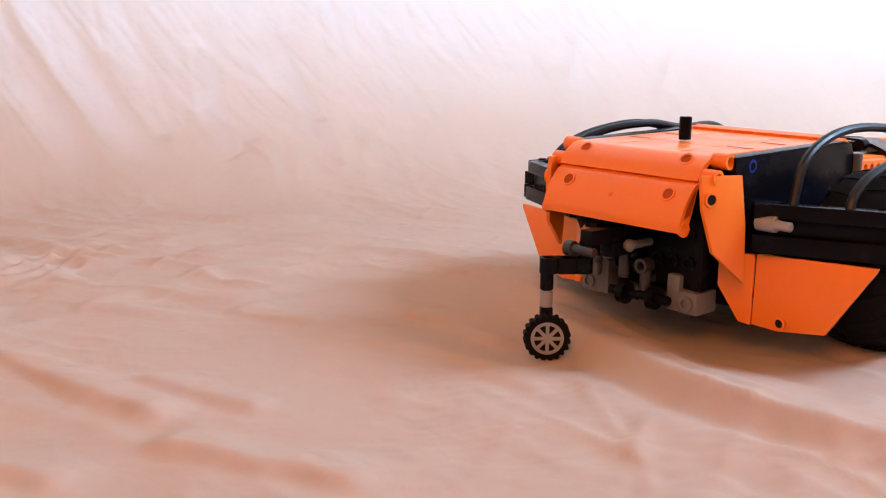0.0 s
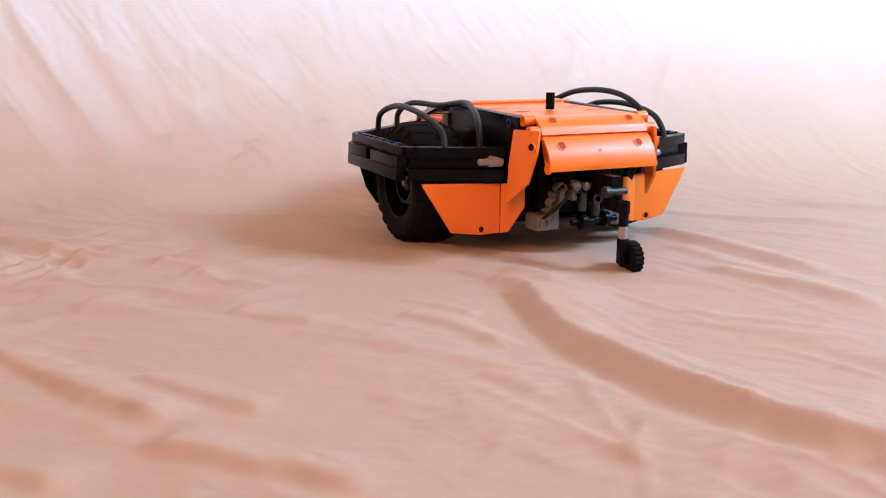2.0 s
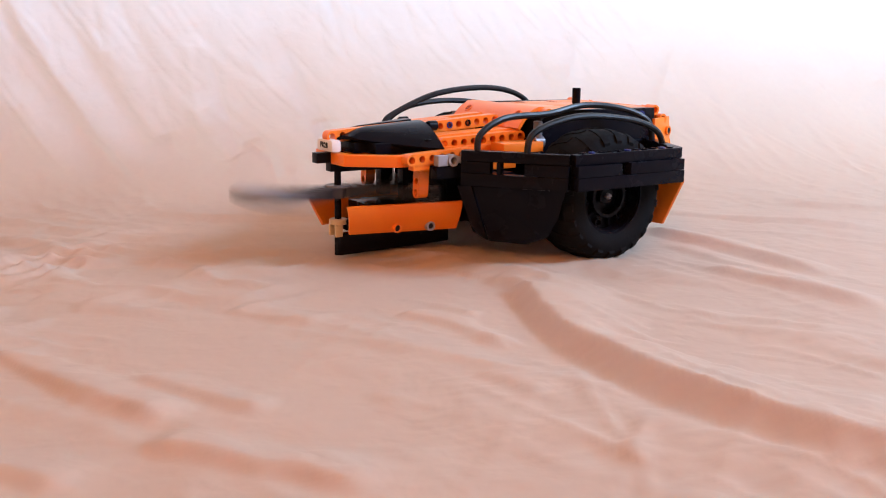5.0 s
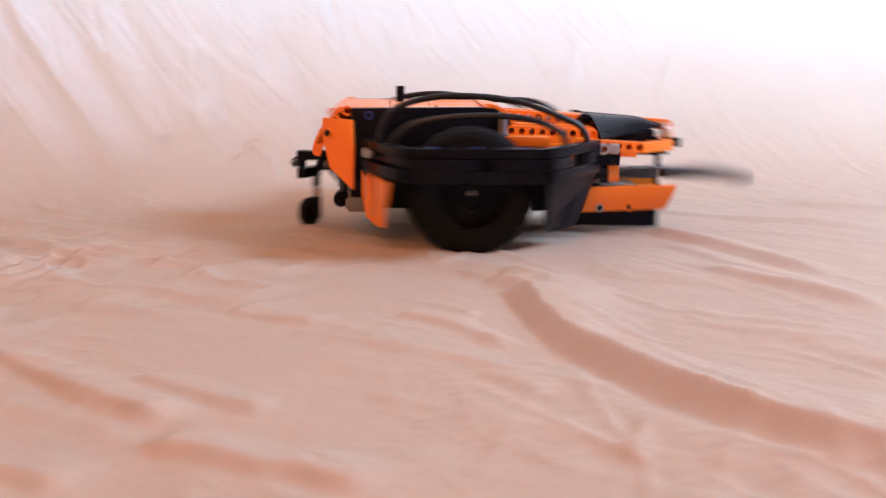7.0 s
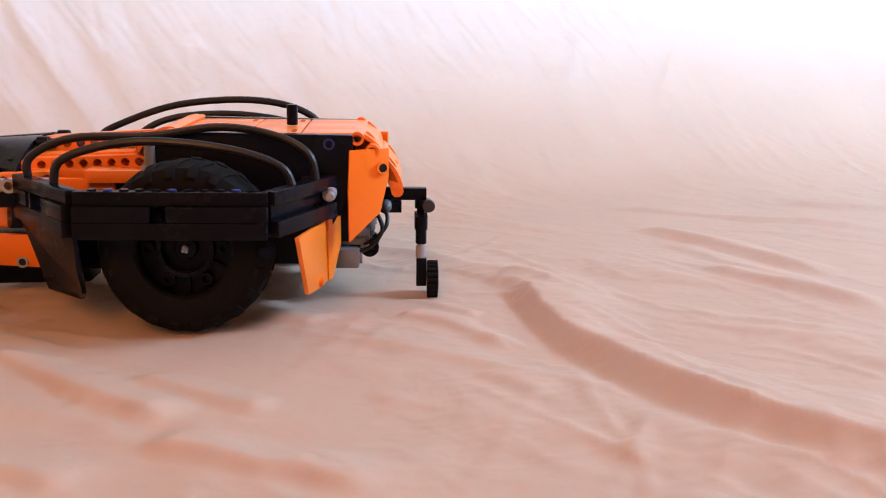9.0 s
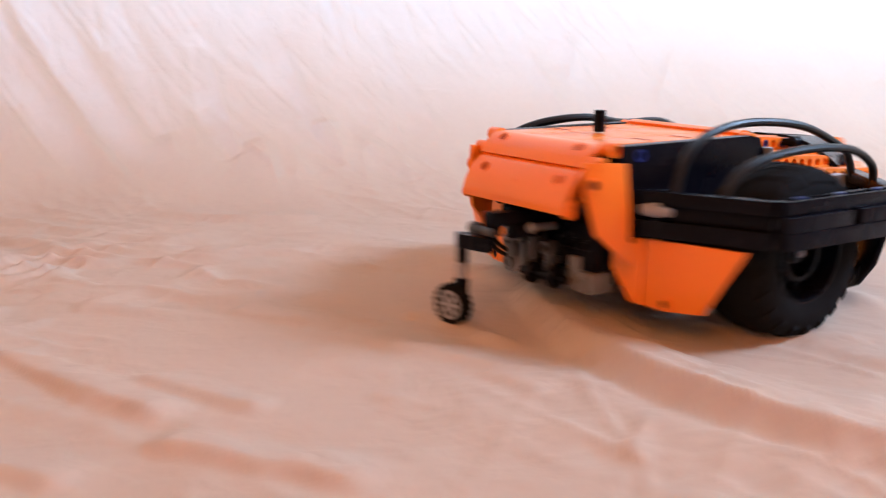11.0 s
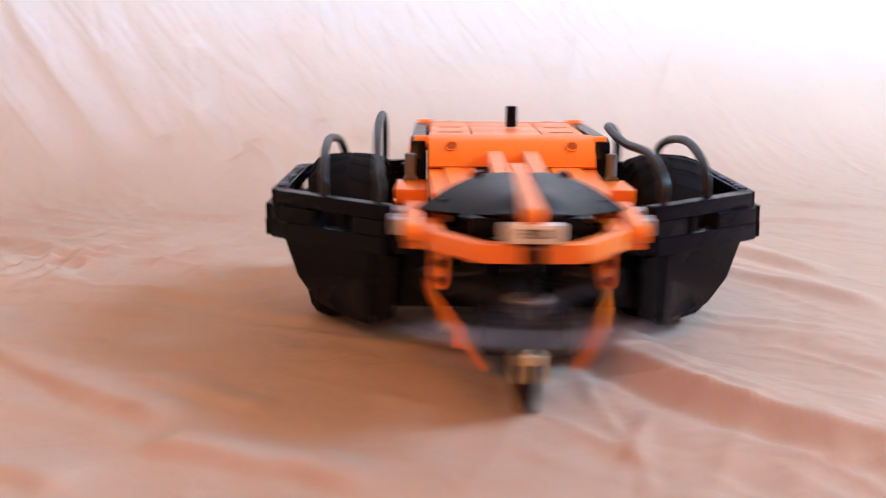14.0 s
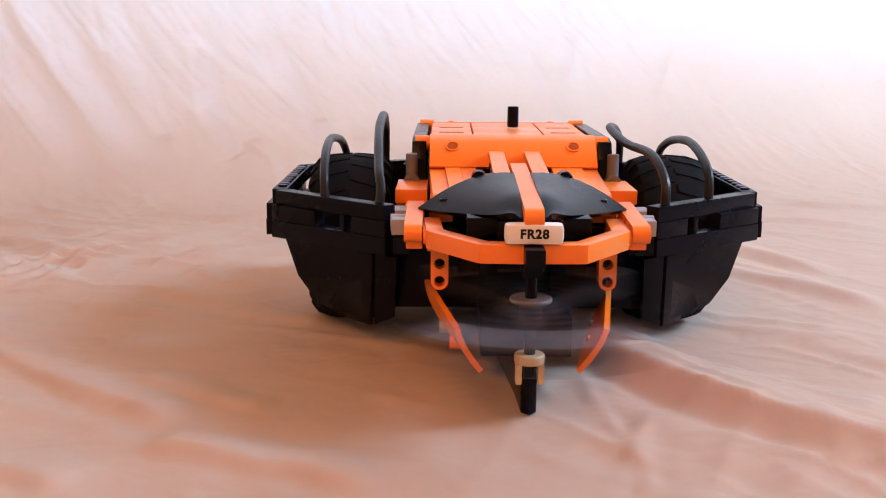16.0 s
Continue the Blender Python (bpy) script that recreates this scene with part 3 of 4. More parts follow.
def hoses():
    for pts in ([(11.3, 8.6, 9.8), (11.0, 8.6, 11.5), (8.2, 8.3, 12.75), (3.0, 7.6, 12.9), (-1.5, 7.2, 13.5), (-5.4, 8.2, 13.1), (-7.9, 9.0, 11.9), (-8.5, 9.1, 9.8)],
                [(8.6, 11.9, 9.8), (7.8, 11.9, 11.8), (3.2, 11.9, 12.95), (-2.6, 11.9, 12.55), (-6.2, 11.8, 11.4), (-7.2, 11.9, 9.8)],
                [(11.3, -8.4, 9.8), (10.9, -8.3, 11.0), (9.6, -8.5, 12.0), (4.25, -8.8, 13.85), (-2.5, -8.9, 14.25), (-7.0, -9.0, 12.9), (-8.5, -9.1, 9.8)],
                [(8.6, -11.9, 9.8), (8.0, -12.0, 11.3), (5.1, -12.2, 12.5), (0.2, -12.4, 12.8), (-4.6, -12.2, 12.2), (-6.6, -12.0, 11.0), (-7.2, -12.0, 9.8)]):
        bm = fresh()
        tube(bm, spline(pts, 7), 0.29)
        part("hose", bm, HOSE, robot, "black flexible hose over the wheel")


def wheel(k):
    """A fat rubber wheel, built round its own axle."""
    w = new("wheel")
    w.parent = robot
    tagged(w, "large black rubber wheel with chunky tread")
    w.location = (0, 10.9 * k * S, 5.93 * S)
    prof = [(-2.5, 3.3), (-2.75, 3.9), (-2.7, 4.8), (-2.2, 5.5), (-1.2, 5.72), (0, 5.78), (1.2, 5.72), (2.2, 5.5), (2.7, 4.8), (2.75, 3.9), (2.5, 3.3)]
    n = 60
    bm = fresh()
    g = [[bm.verts.new((r * math.cos(2 * math.pi * i / n), y, r * math.sin(2 * math.pi * i / n))) for y, r in prof] for i in range(n)]
    fs = [bm.faces.new((g[i][j], g[(i + 1) % n][j], g[(i + 1) % n][j + 1], g[i][j + 1])) for i in range(n) for j in range(len(prof) - 1)]
    bmesh.ops.recalc_face_normals(bm, faces=fs)
    tyre = part("tyre", bm, RUBBER, w)
    lugs, shared = 22, {}
    for s in (1, -1):
        bm = fresh()
        v = []
        for y, r, da in ((0.1, 5.72, 0.10), (1.5, 5.62, 0.03), (2.35, 5.32, -0.02), (2.72, 4.85, -0.03)):
            for e in (-0.066, 0.066):
                for lift in (-0.1, 0.14):
                    a = da + e * (1 if lift < 0 else 0.86)
                    v.append(bm.verts.new(((r + lift) * math.cos(a), s * (y + (0.06 if lift > 0 and y > 2 else 0)), (r + lift) * math.sin(a))))
        for j in range(3):
            p, q = v[4 * j:4 * j + 4], v[4 * j + 4:4 * j + 8]
            for c, d in ((0, 1), (1, 3), (3, 2)):
                bm.faces.new((p[c], p[d], q[d], q[c]))
        bm.faces.new((v[0], v[1], v[3], v[2]))
        bm.faces.new((v[12], v[13], v[15], v[14]))
        bmesh.ops.recalc_face_normals(bm, faces=bm.faces[:])
        for i in range(lugs):
            turn = Matrix.Rotation(2 * math.pi * (i + (0.5 if s > 0 else 0)) / lugs, 4, "Y")
            if i == 0:
                first = part("tread_lug", bm, RUBBER, w)
                first.matrix_local, shared[s] = turn, first.data
            else:
                o = new("tread_lug", shared[s])
                o.parent = w
                o.matrix_local = turn
    bm = fresh()
    ring(bm, (0, -2.3, 0), (0, 2.3, 0), 3.42, 3.05, 40)
    ring(bm, (0, 2.3 * k, 0), (0, 2.5 * k, 0), 3.5, 3.15, 40)
    cyl(bm, (0, -1.0, 0), (0, 1.0, 0), 3.1, 40)
    ring(bm, (0, 0.9 * k, 0), (0, 1.9 * k, 0), 1.9, 1.6, 30)
    cyl(bm, (0, 0, 0), (0, 1.6 * k, 0), 0.75, 20)
    for i in range(6):
        a = 2 * math.pi * i / 6
        ring(bm, (2.45 * math.cos(a), 0.9 * k, 2.45 * math.sin(a)), (2.45 * math.cos(a), 1.5 * k, 2.45 * math.sin(a)), 0.42, 0.28, 12)
        box(bm, (2.45 * math.cos(a + 0.5), 1.1 * k, 2.45 * math.sin(a + 0.5)), (1.0, 0.5, 0.2), ry=-math.degrees(a + 0.5), bevel=0.03)
    part("rim", bm, BLACK, w, "black plastic rim")
    bm = fresh()
    box(bm, (0, 1.7 * k, 0), (0.52, 0.5, 0.2), bevel=0.03)
    box(bm, (0, 1.7 * k, 0), (0.2, 0.5, 0.52), bevel=0.03)
    part("axle_end", bm, GREY, w, "grey cross-shaped axle end")
    return w


def nose():
    # long prongs and deck beams
    bm = fresh()
    beam(bm, (8.7, 0, 11.75), (20.9, 0, 11.05), 13)
    part("prong", bm, ORANGE, robot, "long orange beam over the nose")
    for k in (1, -1):
        bm = fresh()
        beam(bm, (4.6, 1.15 * k, 12.0), (12.6, 1.15 * k, 11.5), 9)
        part("prong", bm, ORANGE, robot)
        for y, z, x0, n in ((5.0, 10.8, 4.4, 9), (4.0, 10.95, 4.4, 9), (3.0, 10.95, 4.4, 9)):
            bm = fresh()
            beam(bm, (x0, y * k, z), (x0 + n - 1, y * k - 0.3 * k, z - 0.35), n)
            part("deck_beam", bm, ORANGE, robot)
        bm = fresh()
        box(bm, (8.4, 4.7 * k, 9.75), (8.6, 1.4, 0.95), bevel=0.08)
        box(bm, (5.6, 6.6 * k, 10.0), (4.4, 2.0, 0.9), bevel=0.08)
        part("deck_panel", bm, ORANGE, robot)
        bm = fresh()
        cyl(bm, (11.7, 4.6 * k, 10.4), (12.95, 4.5 * k, 10.2), 0.5)
        part("axle_joiner", bm, ORANGE, robot)
        bm = fresh()
        box(bm, (8.2, 6.6 * k, 8.95), (4.6, 0.6, 1.6), bevel=0.08)
        part("inner_panel", bm, ORANGE, robot)
        # black fairing
        rows = []
        for i in range(13):
            t = i / 12
            row = []
            for j in range(9):
                u = j / 8
                xi, yi, zi = 12.4 + 8.0 * t, 0.50 * k, 11.9 - 0.55 * t - 2.4 * max(0.0, t - 0.72)
                yo = (0.95 + 4.95 * (1 - t) ** 1.15) * k
                xo, zo = 12.9 + 7.4 * t, 9.95 + 0.95 * t ** 1.4
                row.append((xi + (xo - xi) * u, yi + (yo - yi) * u, zi + (zo - zi) * u ** 1.7 + 0.22 * math.sin(math.pi * u) * (1 - t)))
            rows.append(row)
        bm = fresh()
        loft(bm, rows, 0.28)
        p = part("fairing", bm, BLACK, robot, "curved glossy black nose fairing")
        for hx, hy, hz in ((13.7, 4.4, 10.75), (13.3, 2.0, 11.75)):
            bm = fresh()
            ring(bm, (hx, hy * k, hz - 0.25), (hx, (hy + 0.05) * k, hz + 0.12), 0.36, 0.22)
            part("rim", bm, BLACK, p)
        # bent frame round the nose
        bm = fresh()
        pts = [(13.6, 5.2 * k), (17.2, 5.0 * k), (20.5, 2.5 * k), (20.6, 0.35 * k)]
        for a, b in zip(pts, pts[1:]):
            a, b = Vector(a), Vector(b)
            d = (b - a).normalized()
            c = (a + b) / 2
            box(bm, (c.x, c.y, 9.2), ((b - a).length + 0.4, 0.95, 1.0), rz=math.degrees(math.atan2(d.y, d.x)), bevel=0.06)
        part("nose_frame", bm, ORANGE, robot, "bent orange beam round the nose")
        for i in range(3):
            bm = fresh()
            ring(bm, (14.6 + i, (5.55 - 0.05 * i) * k, 9.2), (14.6 + i, (5.74 - 0.05 * i) * k, 9.2), 0.42, 0.3, 14)
            part("hole_rim", bm, ORANGE, robot)
        # outer prong and its grey pins
        bm = fresh()
        beam(bm, (10.6, 6.2 * k, 9.7), (16.6, 6.2 * k, 9.4), 7)
        box(bm, (15.6, 6.15 * k, 8.72), (1.6, 0.9, 0.5), bevel=0.06)
        part("outer_prong", bm, ORANGE, robot)
        bm = fresh()
        box(bm, (11.0, 7.2 * k, 9.35), (1.7, 0.95, 0.95), bevel=0.06)
        ring(bm, (13.0, 6.72 * k, 9.3), (13.0, 7.6 * k, 9.3), 0.52, 0.3)
        box(bm, (14.0, 7.1 * k, 9.3), (1.0, 0.8, 0.9), bevel=0.06)
        box(bm, (12.2, 7.1 * k, 9.3), (0.8, 0.5, 0.5), bevel=0.04)
        part("pin_block", bm, GREY, robot, "light grey pin connector")
        bm = fresh()
        box(bm, (12.6, 6.9 * k, 8.25), (4.0, 1.0, 1.0), bevel=0.06)
        part("support_beam", bm, BLACK, robot)
        bm = fresh()
        beam(bm, (14.5, 4.75 * k, 8.3), (14.6, 4.75 * k, 6.3), 3, across=(1, 0, 0))
        part("upright", bm, ORANGE, robot, "short orange beam with three holes")
        bm = fresh()
        box(bm, (14.6, 4.95 * k, 8.5), (1.0, 1.0, 0.9), bevel=0.06)
        part("bracket", bm, ORANGE, robot)
        # lower curved panels
        rows = []
        for i in range(11):
            t = i / 10
            x = 10.8 + 10.0 * t
            y0 = 5.7 - 1.75 * t
            row = []
            for j in range(7):
                u = j / 6
                row.append((x + 0.5 * u * t - 0.3 * t * (1 - u), (y0 - 1.0 * (1 - u) ** 1.7 - 0.3 * t * (1 - u)) * k, 2.75 + 2.6 * u))
            rows.append(row)
        bm = fresh()
        loft(bm, rows, 0.3)
        p = part("lower_panel", bm, ORANGE, robot, "curved orange panel beside the plough")
        for x in (13.45, 16.5):
            bm = fresh()
            yy = 5.0 - 1.9 * (x - 10.8) / 10.0
            ring(bm, (x, (yy - 0.4) * k, 3.2), (x, (yy + 0.25) * k, 3.2), 0.42, 0.28)
            part("rim", bm, GREY if x < 15 else ORANGE, p)
            # bore drawn as a black disc, its shade in the colour
            bm = fresh()
            cyl(bm, (x, (yy - 0.4) * k, 3.2), (x, (yy + 0.15) * k, 3.2), 0.29)
            part("hole_shade_disc", bm, INK_AND_SHADE, p)
    # plough
    bm = fresh()
    prism(bm, [(9.5, -1.5, 0.95), (13.5, -1.1, 0.75), (17.5, -0.6, 0.55), (20.2, -0.42, 0.45), (20.6, 0, 0.45), (20.2, 0.42, 0.45), (17.5, 0.6, 0.55), (13.5, 1.1, 0.75), (9.5, 1.5, 0.95)], 1.9, (0, 0, 1), bevel=0.1)
    box(bm, (13.6, 0, 3.9), (8.6, 5.0, 2.2), bevel=0.1)
    box(bm, (18.4, 0, 3.2), (2.6, 1.4, 1.0), bevel=0.1)
    part("plough", bm, BLACK, robot, "black wedge plough close to the sheet")
    bm = fresh()
    cyl(bm, (20.2, 0, 0.5), (20.2, 0, 9.6), 0.3)
    part("weapon_shaft", bm, BLACK, robot)
    bm = fresh()
    cyl(bm, (20.2, 0, 3.25), (20.2, 0, 3.75), 0.80)
    for y in (-0.58, 0.58):
        box(bm, (20.45, y, 2.75), (0.7, 0.34, 1.1), bevel=0.1)
    part("bush", bm, TAN, robot, "tan bush on the shaft")
    bm = fresh()
    box(bm, (20.3, 0, 8.5), (1.6, 1.0, 1.0), bevel=0.06)
    part("shaft_holder", bm, BLACK, robot)
    # the two blocks at z 10.1 are black fill for shade under the fairing
    for name, c, d in (("nose_block", (21.0, 0, 9.25), (2.8, 1.0, 0.9)), ("keel_beam", (16.0, 0, 8.3), (9.0, 1.0, 0.7)), ("nose_shade_block", (15.4, 0, 10.1), (5.6, 6.6, 0.9)), ("nose_shade_block", (18.6, 0, 10.1), (1.6, 3.4, 0.9)), ("strut", (14.5, 2.0, 7.0), (1.0, 1.0, 3.4)),
                       ("strut", (14.5, -2.0, 7.0), (1.0, 1.0, 3.4)), ("strut", (13.0, 4.2, 7.6), (1.0, 1.0, 3.0)), ("strut", (13.0, -4.2, 7.6), (1.0, 1.0, 3.0))):
        bm = fresh()
        box(bm, c, d, bevel=0.06)
        part(name, bm, BLACK, robot)
    for k in (1, -1):
        for x, z, m in ((9.6, 11.69, BLUE), (11.6, 11.56, BLUE), (12.6, 11.5, BLACK), (7.6, 11.81, BLACK)):
            bm = fresh()
            ring(bm, (x, 1.5 * k, z), (x, 1.72 * k, z), 0.3, 0.2, 12)
            part("pin", bm, m, robot)
    bm = fresh()
    box(bm, (12.0, 0, 11.75), (0.9, 5.6, 0.55), bevel=0.15)
    for y in (-2.5, 2.5):
        cyl(bm, (11.6, y, 11.8), (12.5, y, 11.8), 0.45)
    part("prong_clip", bm, BLACK, robot)
    # loose cable at the rear
    bm = fresh()
    tube(bm, spline([(-10.5, 3.2, 4.2), (-12.0, 3.6, 4.6), (-13.2, 3.4, 5.6), (-13.3, 2.6, 6.6), (-12.2, 2.2, 7.0)], 7), 0.16)
    part("cable", bm, HOSE, robot, "thin black cable loop")
    bm = fresh()
    tube(bm, spline([(-10.5, 4.0, 3.6), (-12.2, 4.2, 4.4), (-13.0, 3.9, 5.6), (-12.6, 3.4, 6.8)], 7), 0.16)
    part("cable", bm, HOSE, robot, "thin black cable loop")
    bm = fresh()
    box(bm, (21.0, 0, 10.3), (0.95, 2.95, 1.05), bevel=0.25)
    p = part("name_plate", bm, WHITE, robot, "white plate printed FR28")
    cu = bpy.data.curves.new("lettering", "FONT")
    cu.body, cu.size, cu.align_x, cu.align_y, cu.extrude = "FR28", 0.64 * S, "CENTER", "CENTER", 0.01 * S
    cu.offset = 0.028 * S
    cu.space_character = 1.12
    tmp = bpy.data.objects.new("lettering", cu)
    me = bpy.data.meshes.new_from_object(tmp)
    bpy.data.objects.remove(tmp)
    me.materials.append(INK_AND_SHADE)
    t = new("lettering", me)
    t.parent = p
    t.matrix_local = Matrix.Translation((21.49 * S, 0, 10.32 * S)) @ Euler((radians(90), 0, radians(90))).to_matrix().to_4x4()


def blade():
    b = new("spinner_bar")
    b.parent = robot
    tagged(b, "grey spinning bar weapon")
    b.location = (20.2 * S, 0, 6.15 * S)
    for k in (1, -1):
        bm = fresh()
        beam(bm, (0.9 * k, 0.5, 0), (8.9 * k, 0.5, 0), 9, across=(0, 0, 1))
        part("bar", bm, DARKGREY, b)
        bm = fresh()
        beam(bm, (0.9 * k, -0.5, 0), (8.9 * k, -0.5, 0), 9, across=(0, 0, 1))
        part("bar", bm, DARKGREY, b)
        bm = fresh()
        box(bm, (7.6 * k, 0, 0.55), (2.8, 1.9, 0.3), bevel=0.08)
        box(bm, (7.9 * k, 0, -0.6), (2.0, 1.9, 0.3), bevel=0.08)
        part("bar_tip", bm, GREY, b, "light grey bar tip")
    bm = fresh()
    cyl(bm, (0, 0, 0.4), (0, 0, 0.62), 1.1, 24)
    cyl(bm, (0, 0, -0.55), (0, 0, 0.5), 0.6, 24)
    part("hub", bm, MIDGREY, b, "grey round hub disc")
    return b


def caster():
    bm = fresh()
    box(bm, (-14.1, 0, 7.75), (4.7, 0.95, 0.95), bevel=0.08)
    part("castor_arm", bm, BLACK, robot, "black arm holding the castor")
    bm = fresh()
    box(bm, (-13.2, 0, 6.75), (2.6, 0.95, 0.95), bevel=0.08)
    part("arm_brace", bm, BLACK, robot)
    bm = fresh()
    box(bm, (-16.0, 0, 6.95), (0.9, 0.9, 0.7), bevel=0.06)
    part("arm_end", bm, BLACK, robot)
    bm = fresh()
    cyl(bm, (-16.6, -0.9, 6.95), (-16.6, 1.1, 6.95), 0.3)
    cyl(bm, (-16.6, 0.8, 6.95), (-16.6, 1.4, 6.95), 0.5)
    part("arm_pin", bm, DARKGREY, robot)
    c = new("castor")
    c.parent = robot
    tagged(c, "small swivelling castor wheel with grey rim")
    c.location = (-16.0 * S, 0.4 * S, 0)
    bm = fresh()
    cyl(bm, (0, 0, 5.4), (0, 0, 7.3), 0.3)
    beam(bm, (-2.35, 0, 5.9), (0, 0, 5.9), 3, across=(0, 0, 1))
    part("link", bm, BLACK, c)
    bm = fresh()
    cyl(bm, (-2.35, 0, 4.3), (-2.35, 0, 5.45), 0.42)
    box(bm, (-2.35, -0.05, 2.1), (0.8, 0.8, 2.2), bevel=0.1)
    part("post", bm, BLACK, c)
    bm = fresh()
    cyl(bm, (-2.35, 0, 3.1), (-2.35, 0, 5.6), 0.3)
    cyl(bm, (-2.35, 0, 3.2), (-2.35, 0, 4.2), 0.4)
    part("swivel_pin", bm, GREY, c, "light grey swivel pin")
    bm = fresh()
    teeth = []
    for i in range(60):
        r = 1.48 if i % 3 else 1.33
        teeth.append((-2.35 + r * math.cos(2 * math.pi * i / 60), -0.5, 1.48 + r * math.sin(2 * math.pi * i / 60)))
    prism(bm, teeth, 0.8, (0, -1, 0), bevel=0)
    part("tyre", bm, RUBBER, c)
    bm = fresh()
    cyl(bm, (-2.35, -0.45, 1.48), (-2.35, -1.37, 1.48), 0.22)
    ring(bm, (-2.35, -1.15, 1.48), (-2.35, -1.36, 1.48), 1.04, 0.84, 24)
    for i in range(8):
        a = 2 * math.pi * i / 8
        box(bm, (-2.35 + 0.52 * math.cos(a), -1.31, 1.48 + 0.52 * math.sin(a)), (0.85, 0.1, 0.22), ry=-math.degrees(a), bevel=0)
    part("rim", bm, GREY, c, "light grey spoked rim")
    return c


chassis()
roof()
both(side)
both(fender)
hoses()
WHEELS = [(wheel(1), 1), (wheel(-1), -1)]
nose()
BAR = blade()
CASTOR = caster()

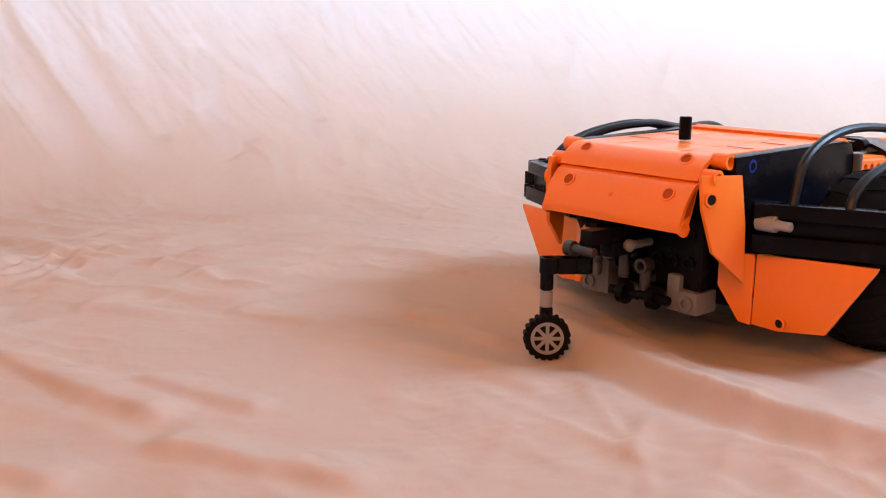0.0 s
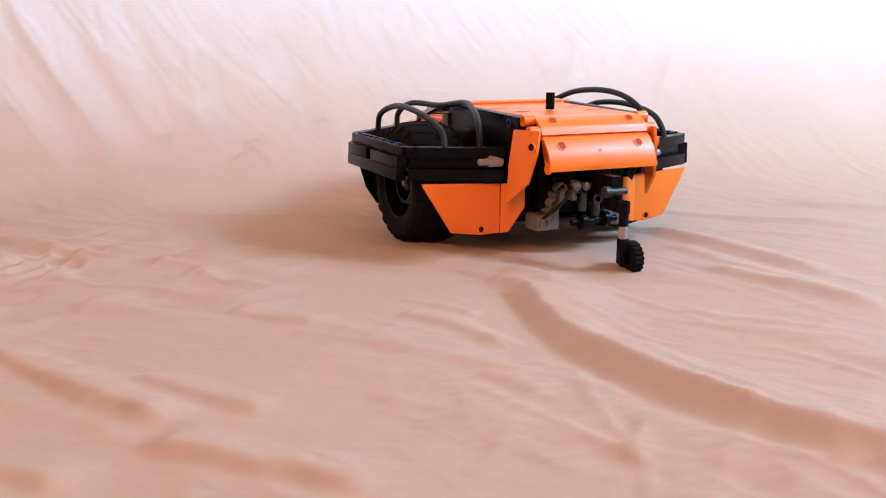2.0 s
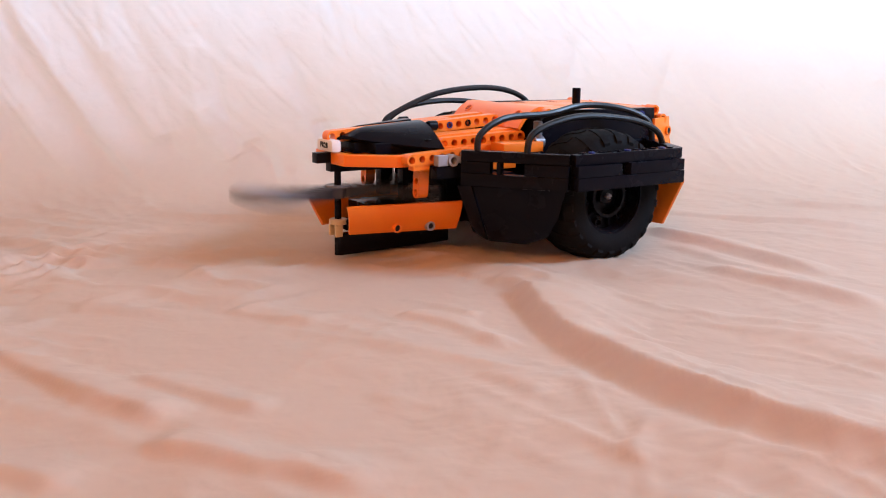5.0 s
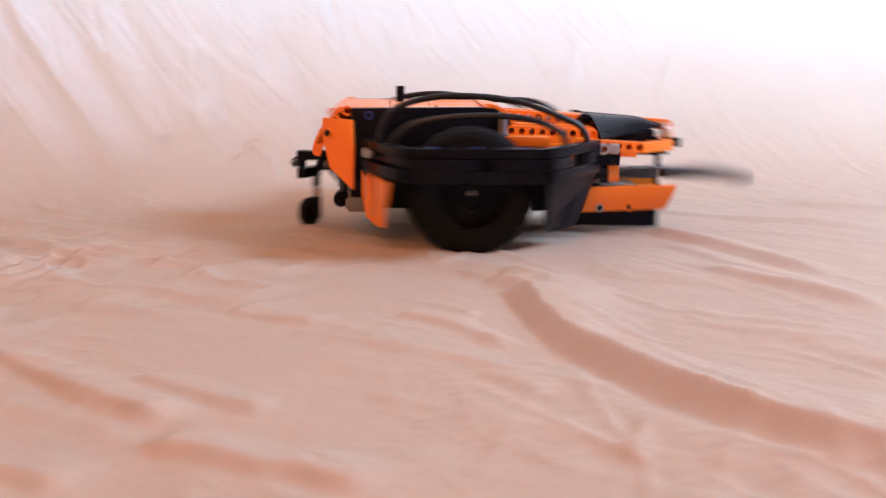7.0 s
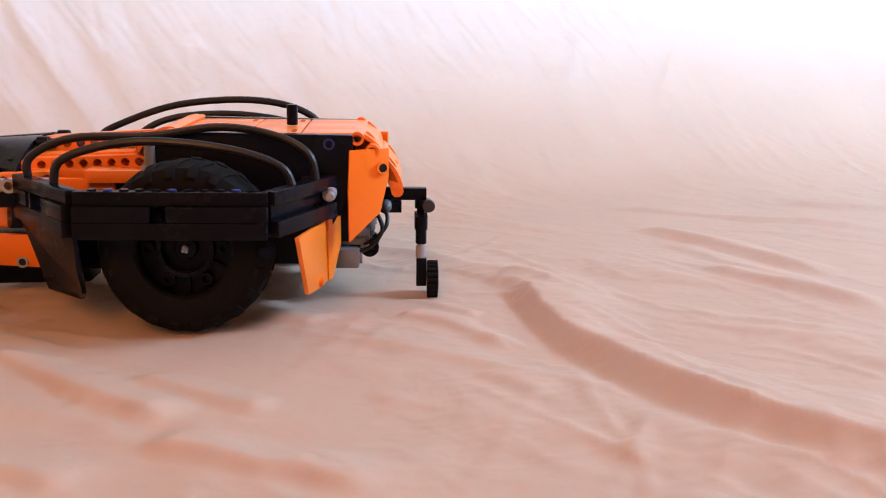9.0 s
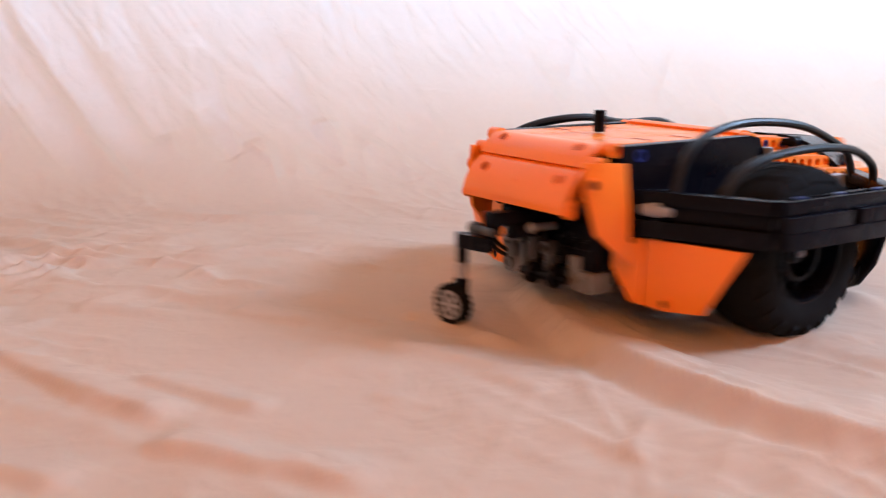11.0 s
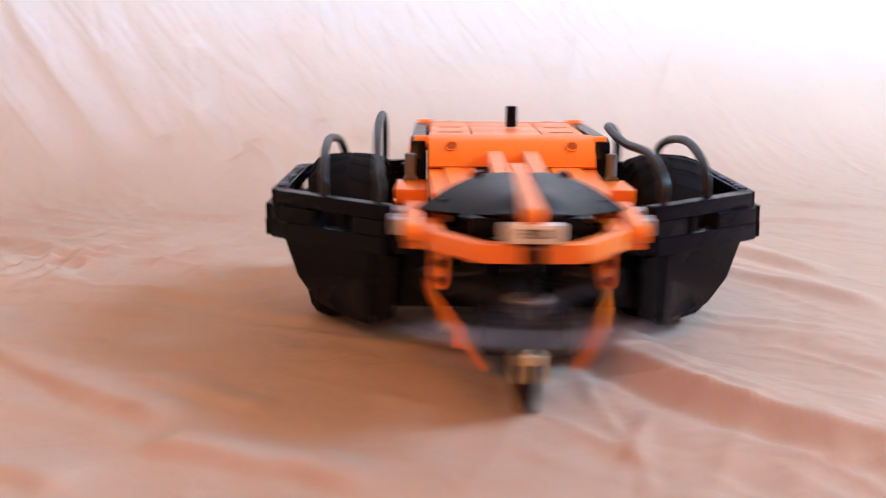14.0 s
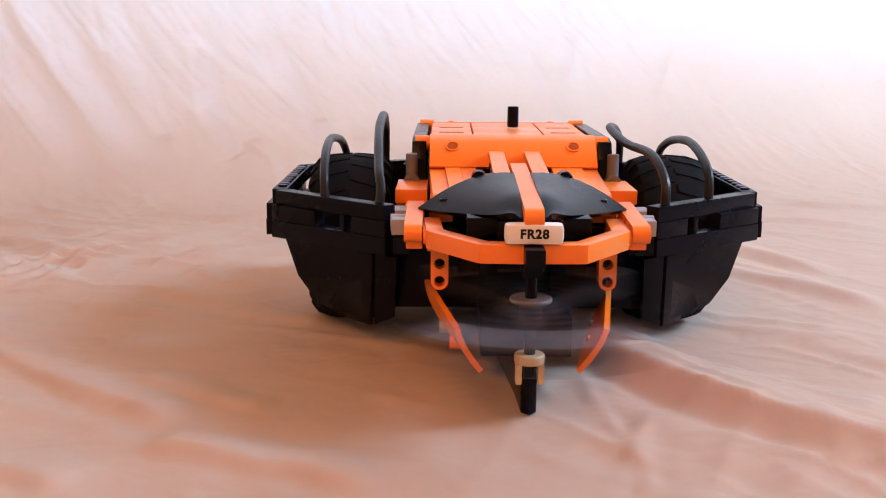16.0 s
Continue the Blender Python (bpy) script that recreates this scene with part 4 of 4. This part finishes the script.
# ---- how the robot drives: seconds, x, y (modules), heading, nose pitch (degrees) ----
DRIVE = [
    (0.0, 21.28, 72.78, 40.7, 0), (0.2, 21.25, 72.78, 41, 0), (0.3, 21.2, 72.75, 48, 0), (0.4, 21.3, 72.72, 70, 0), (0.5, 21.48, 72.69, 89.4, 0),
    (0.6, 21.5, 73.0, 108, 0), (0.7, 21.35, 73.5, 117, 0.1), (0.9, 21.15, 74.2, 119.2, 0.4), (1.1, 21.1, 74.5, 119.2, 0.4), (1.2, 20.9, 75.6, 119, 0.4),
    (1.3, 18.6, 79.8, 117, 0.4), (1.4, 16.1, 84.4, 115, 0.3), (1.5, 13.92, 88.67, 114.3, 0.3), (1.6, 11.7, 93.2, 115, 0.4), (1.7, 9.7, 97.7, 115.5, 0.5),
    (1.8, 8.2, 100.9, 115.7, 0.6), (1.9, 7.8, 101.9, 115.7, 0.7), (2.0, 7.73, 101.99, 115.7, 0.7), (2.2, 7.7, 102.1, 116, 0.6), (2.3, 7.8, 102.18, 130, 0.5),
    (2.4, 7.8, 102.25, 151, 0.5), (2.5, 7.79, 102.31, 178.5, 0.4), (2.6, 7.8, 102.0, 203, 0.4), (2.7, 7.7, 101.7, 225, 0.3), (2.8, 7.75, 101.4, 254, 0.3),
    (2.9, 7.75, 101.07, 270, 0.3), (3.0, 7.78, 100.76, 275.6, 0.2), (3.2, 7.77, 100.5, 275.8, 0), (3.4, 7.7, 100.25, 275.4, -0.1), (3.5, 7.51, 100.12, 263.9, -0.2),
    (3.6, 7.5, 100.18, 238, -0.1), (3.7, 7.6, 100.24, 219, 0), (3.8, 7.65, 100.3, 213.5, 0.1), (4.0, 7.69, 100.43, 212.8, 0.2), (4.2, 7.70, 100.4, 212.8, 0.2),
    (6.1, 7.68, 100.07, 212.8, 0.3), (6.2, 7.68, 100.07, 214, 0.3), (6.3, 7.67, 100.06, 222, 0.3), (6.4, 7.7, 100.04, 243, 0.3), (6.5, 7.67, 100.02, 274.3, 0.3),
    (6.6, 7.8, 100.7, 302, 0.2), (6.7, 7.5, 101.4, 323, 0.1), (6.8, 5.9, 102.1, 336, -0.1), (6.9, 3.5, 102.8, 349, -0.2), (7.0, 1.69, 103.46, 363.5, -0.3),
    (7.1, 1.3, 103.3, 386, -0.4), (7.2, 1.1, 103.0, 405, -0.4), (7.3, 1.15, 102.7, 414, -0.5), (7.5, 1.42, 102.37, 415.7, -0.6), (7.6, 1.0, 101.6, 415.8, -0.6),
    (7.8, -4.9, 94.6, 416, -0.6), (8.0, -11.39, 86.84, 416.5, -0.6), (8.1, -14.2, 83.4, 417, -0.5), (8.2, -16.3, 80.6, 418, -0.5), (8.3, -17.1, 78.8, 421, -0.4),
    (8.4, -17.1, 78.1, 435, -0.4), (8.5, -17.0, 77.82, 452.9, -0.3), (8.6, -16.9, 78.07, 470, -0.2), (8.7, -17.1, 78.3, 491, 0), (8.8, -17.3, 78.6, 518, 0.2),
    (8.9, -17.55, 78.8, 537, 0.3), (9.0, -17.78, 79.06, 543.2, 0.5), (9.3, -17.78, 79.06, 543.2, 0.5), (9.7, -17.6, 79.0, 450, 0), (10.0, -17.0, 79.0, 372, 0),
    (10.5, 2.0, 78.2, 366, 0), (10.9, 15.8, 77.0, 384, -0.3), (11.1, 16.6, 76.7, 400, -0.6), (11.2, 16.6, 76.7, 397, -0.7), (11.3, 16.55, 76.8, 378, -0.7),
    (11.4, 16.7, 77.2, 351, -0.7), (11.5, 17.15, 77.7, 331.7, -0.7), (11.6, 17.3, 77.88, 311, -0.5), (11.7, 17.1, 78.05, 278, -0.4), (11.8, 17.2, 78.22, 253, -0.2),
    (11.9, 17.5, 78.4, 242, 0), (12.0, 17.64, 78.57, 239.9, 0.2), (12.3, 17.58, 78.55, 239.5, 0.1), (12.4, 17.35, 78.54, 224, 0.1), (12.5, 17.29, 78.54, 206.2, 0),
    (12.6, 17.2, 78.5, 202.5, 0), (12.8, 17.1, 78.4, 201.8, -0.1), (13.0, 17.03, 78.3, 201.8, -0.1), (13.1, 15.9, 77.8, 202, -0.2), (13.2, 12.5, 76.4, 203, -0.2),
    (13.3, 8.4, 74.7, 204, -0.3), (13.4, 4.7, 73.1, 204.3, 0.0), (13.5, 3.73, 72.59, 204.5, 0.1), (13.7, 3.6, 72.3, 204.5, 0.1), (13.8, 3.9, 72.0, 215, -0.2),
    (13.9, 4.3, 71.8, 245, -0.1), (14.0, 4.5, 71.64, 270.4, 0), (14.1, 4.5, 71.6, 273, 0), (14.3, 4.5, 71.5, 272, 0.1), (14.5, 4.49, 71.51, 272.7, 0.2),
    (14.7, 4.4, 70.6, 275.5, 0), (14.8, 4.8, 69.5, 283, -0.2), (14.9, 5.3, 68.4, 291, -0.3), (15.0, 5.53, 67.85, 292.4, -0.4), (15.2, 5.5, 68.6, 291, 0.1),
    (15.3, 5.3, 69.8, 288, 0.4), (15.4, 4.9, 71.0, 281, 0.6), (15.5, 4.65, 71.72, 271.1, 0.9), (15.6, 4.62, 71.7, 269.5, 0.6), (16.0, 4.59, 71.45, 269.9, 0.1),
]


def drive_pose(x, y, yaw, pitch):
    up = pose(0, 0, 5.93 * S) @ pose(0, 0, 0, 0, -pitch, 0) @ pose(0, 0, -5.93 * S)
    return pose(x * S, y * S, 0, 0, 0, yaw) @ up


def motions():
    walk(robot, [(t, drive_pose(x, y, yaw, p)) for t, x, y, yaw, p in DRIVE])
    tt = [r[0] for r in DRIVE]
    times = [i / 30 for i in range(481)]
    X, Y, A = ([float(np.interp(t, tt, [r[j] for r in DRIVE])) for t in times] for j in (1, 2, 3))
    # wheels roll as the robot drives and turns
    for w, k in WHEELS:
        roll, rows = 0.0, []
        for i, t in enumerate(times):
            if i:
                a = radians(A[i])
                go = (X[i] - X[i - 1]) * math.cos(a) + (Y[i] - Y[i - 1]) * math.sin(a)
                go -= k * 10.9 * radians(A[i] - A[i - 1])
                roll += go / 5.93
            if i % 2 == 0:
                rows.append((t, Matrix.Translation((0, 10.9 * k * S, 5.93 * S)) @ Matrix.Rotation(roll, 4, "Y")))
        walk(w, rows)
    # the castor trails behind its pivot
    ang, rows = radians(-41), []
    for i, t in enumerate(times):
        if i:
            a = radians(A[i])
            px = X[i] - 16 * math.cos(a) - X[i - 1] + 16 * math.cos(radians(A[i - 1]))
            py = Y[i] - 16 * math.sin(a) - Y[i - 1] + 16 * math.sin(radians(A[i - 1]))
            d = math.hypot(px, py)
            ang -= radians(A[i] - A[i - 1])
            if d > 1e-4:
                want = math.atan2(py, px) - a
                e = (want - ang + math.pi) % (2 * math.pi) - math.pi
                ang += max(-1.2, min(1.2, e * min(1.0, d / 2.4)))
        if i % 2 == 0:
            rows.append((t, Matrix.Translation((-16.0 * S, 0.4 * S, 0)) @ Matrix.Rotation(ang, 4, "Z")))
    walk(CASTOR, rows)
    walk(BAR, [(t, Matrix.Translation((20.2 * S, 0, 6.15 * S)) @ Matrix.Rotation(radians(84.0 * i), 4, "Z")) for i, t in enumerate(times)])


motions()
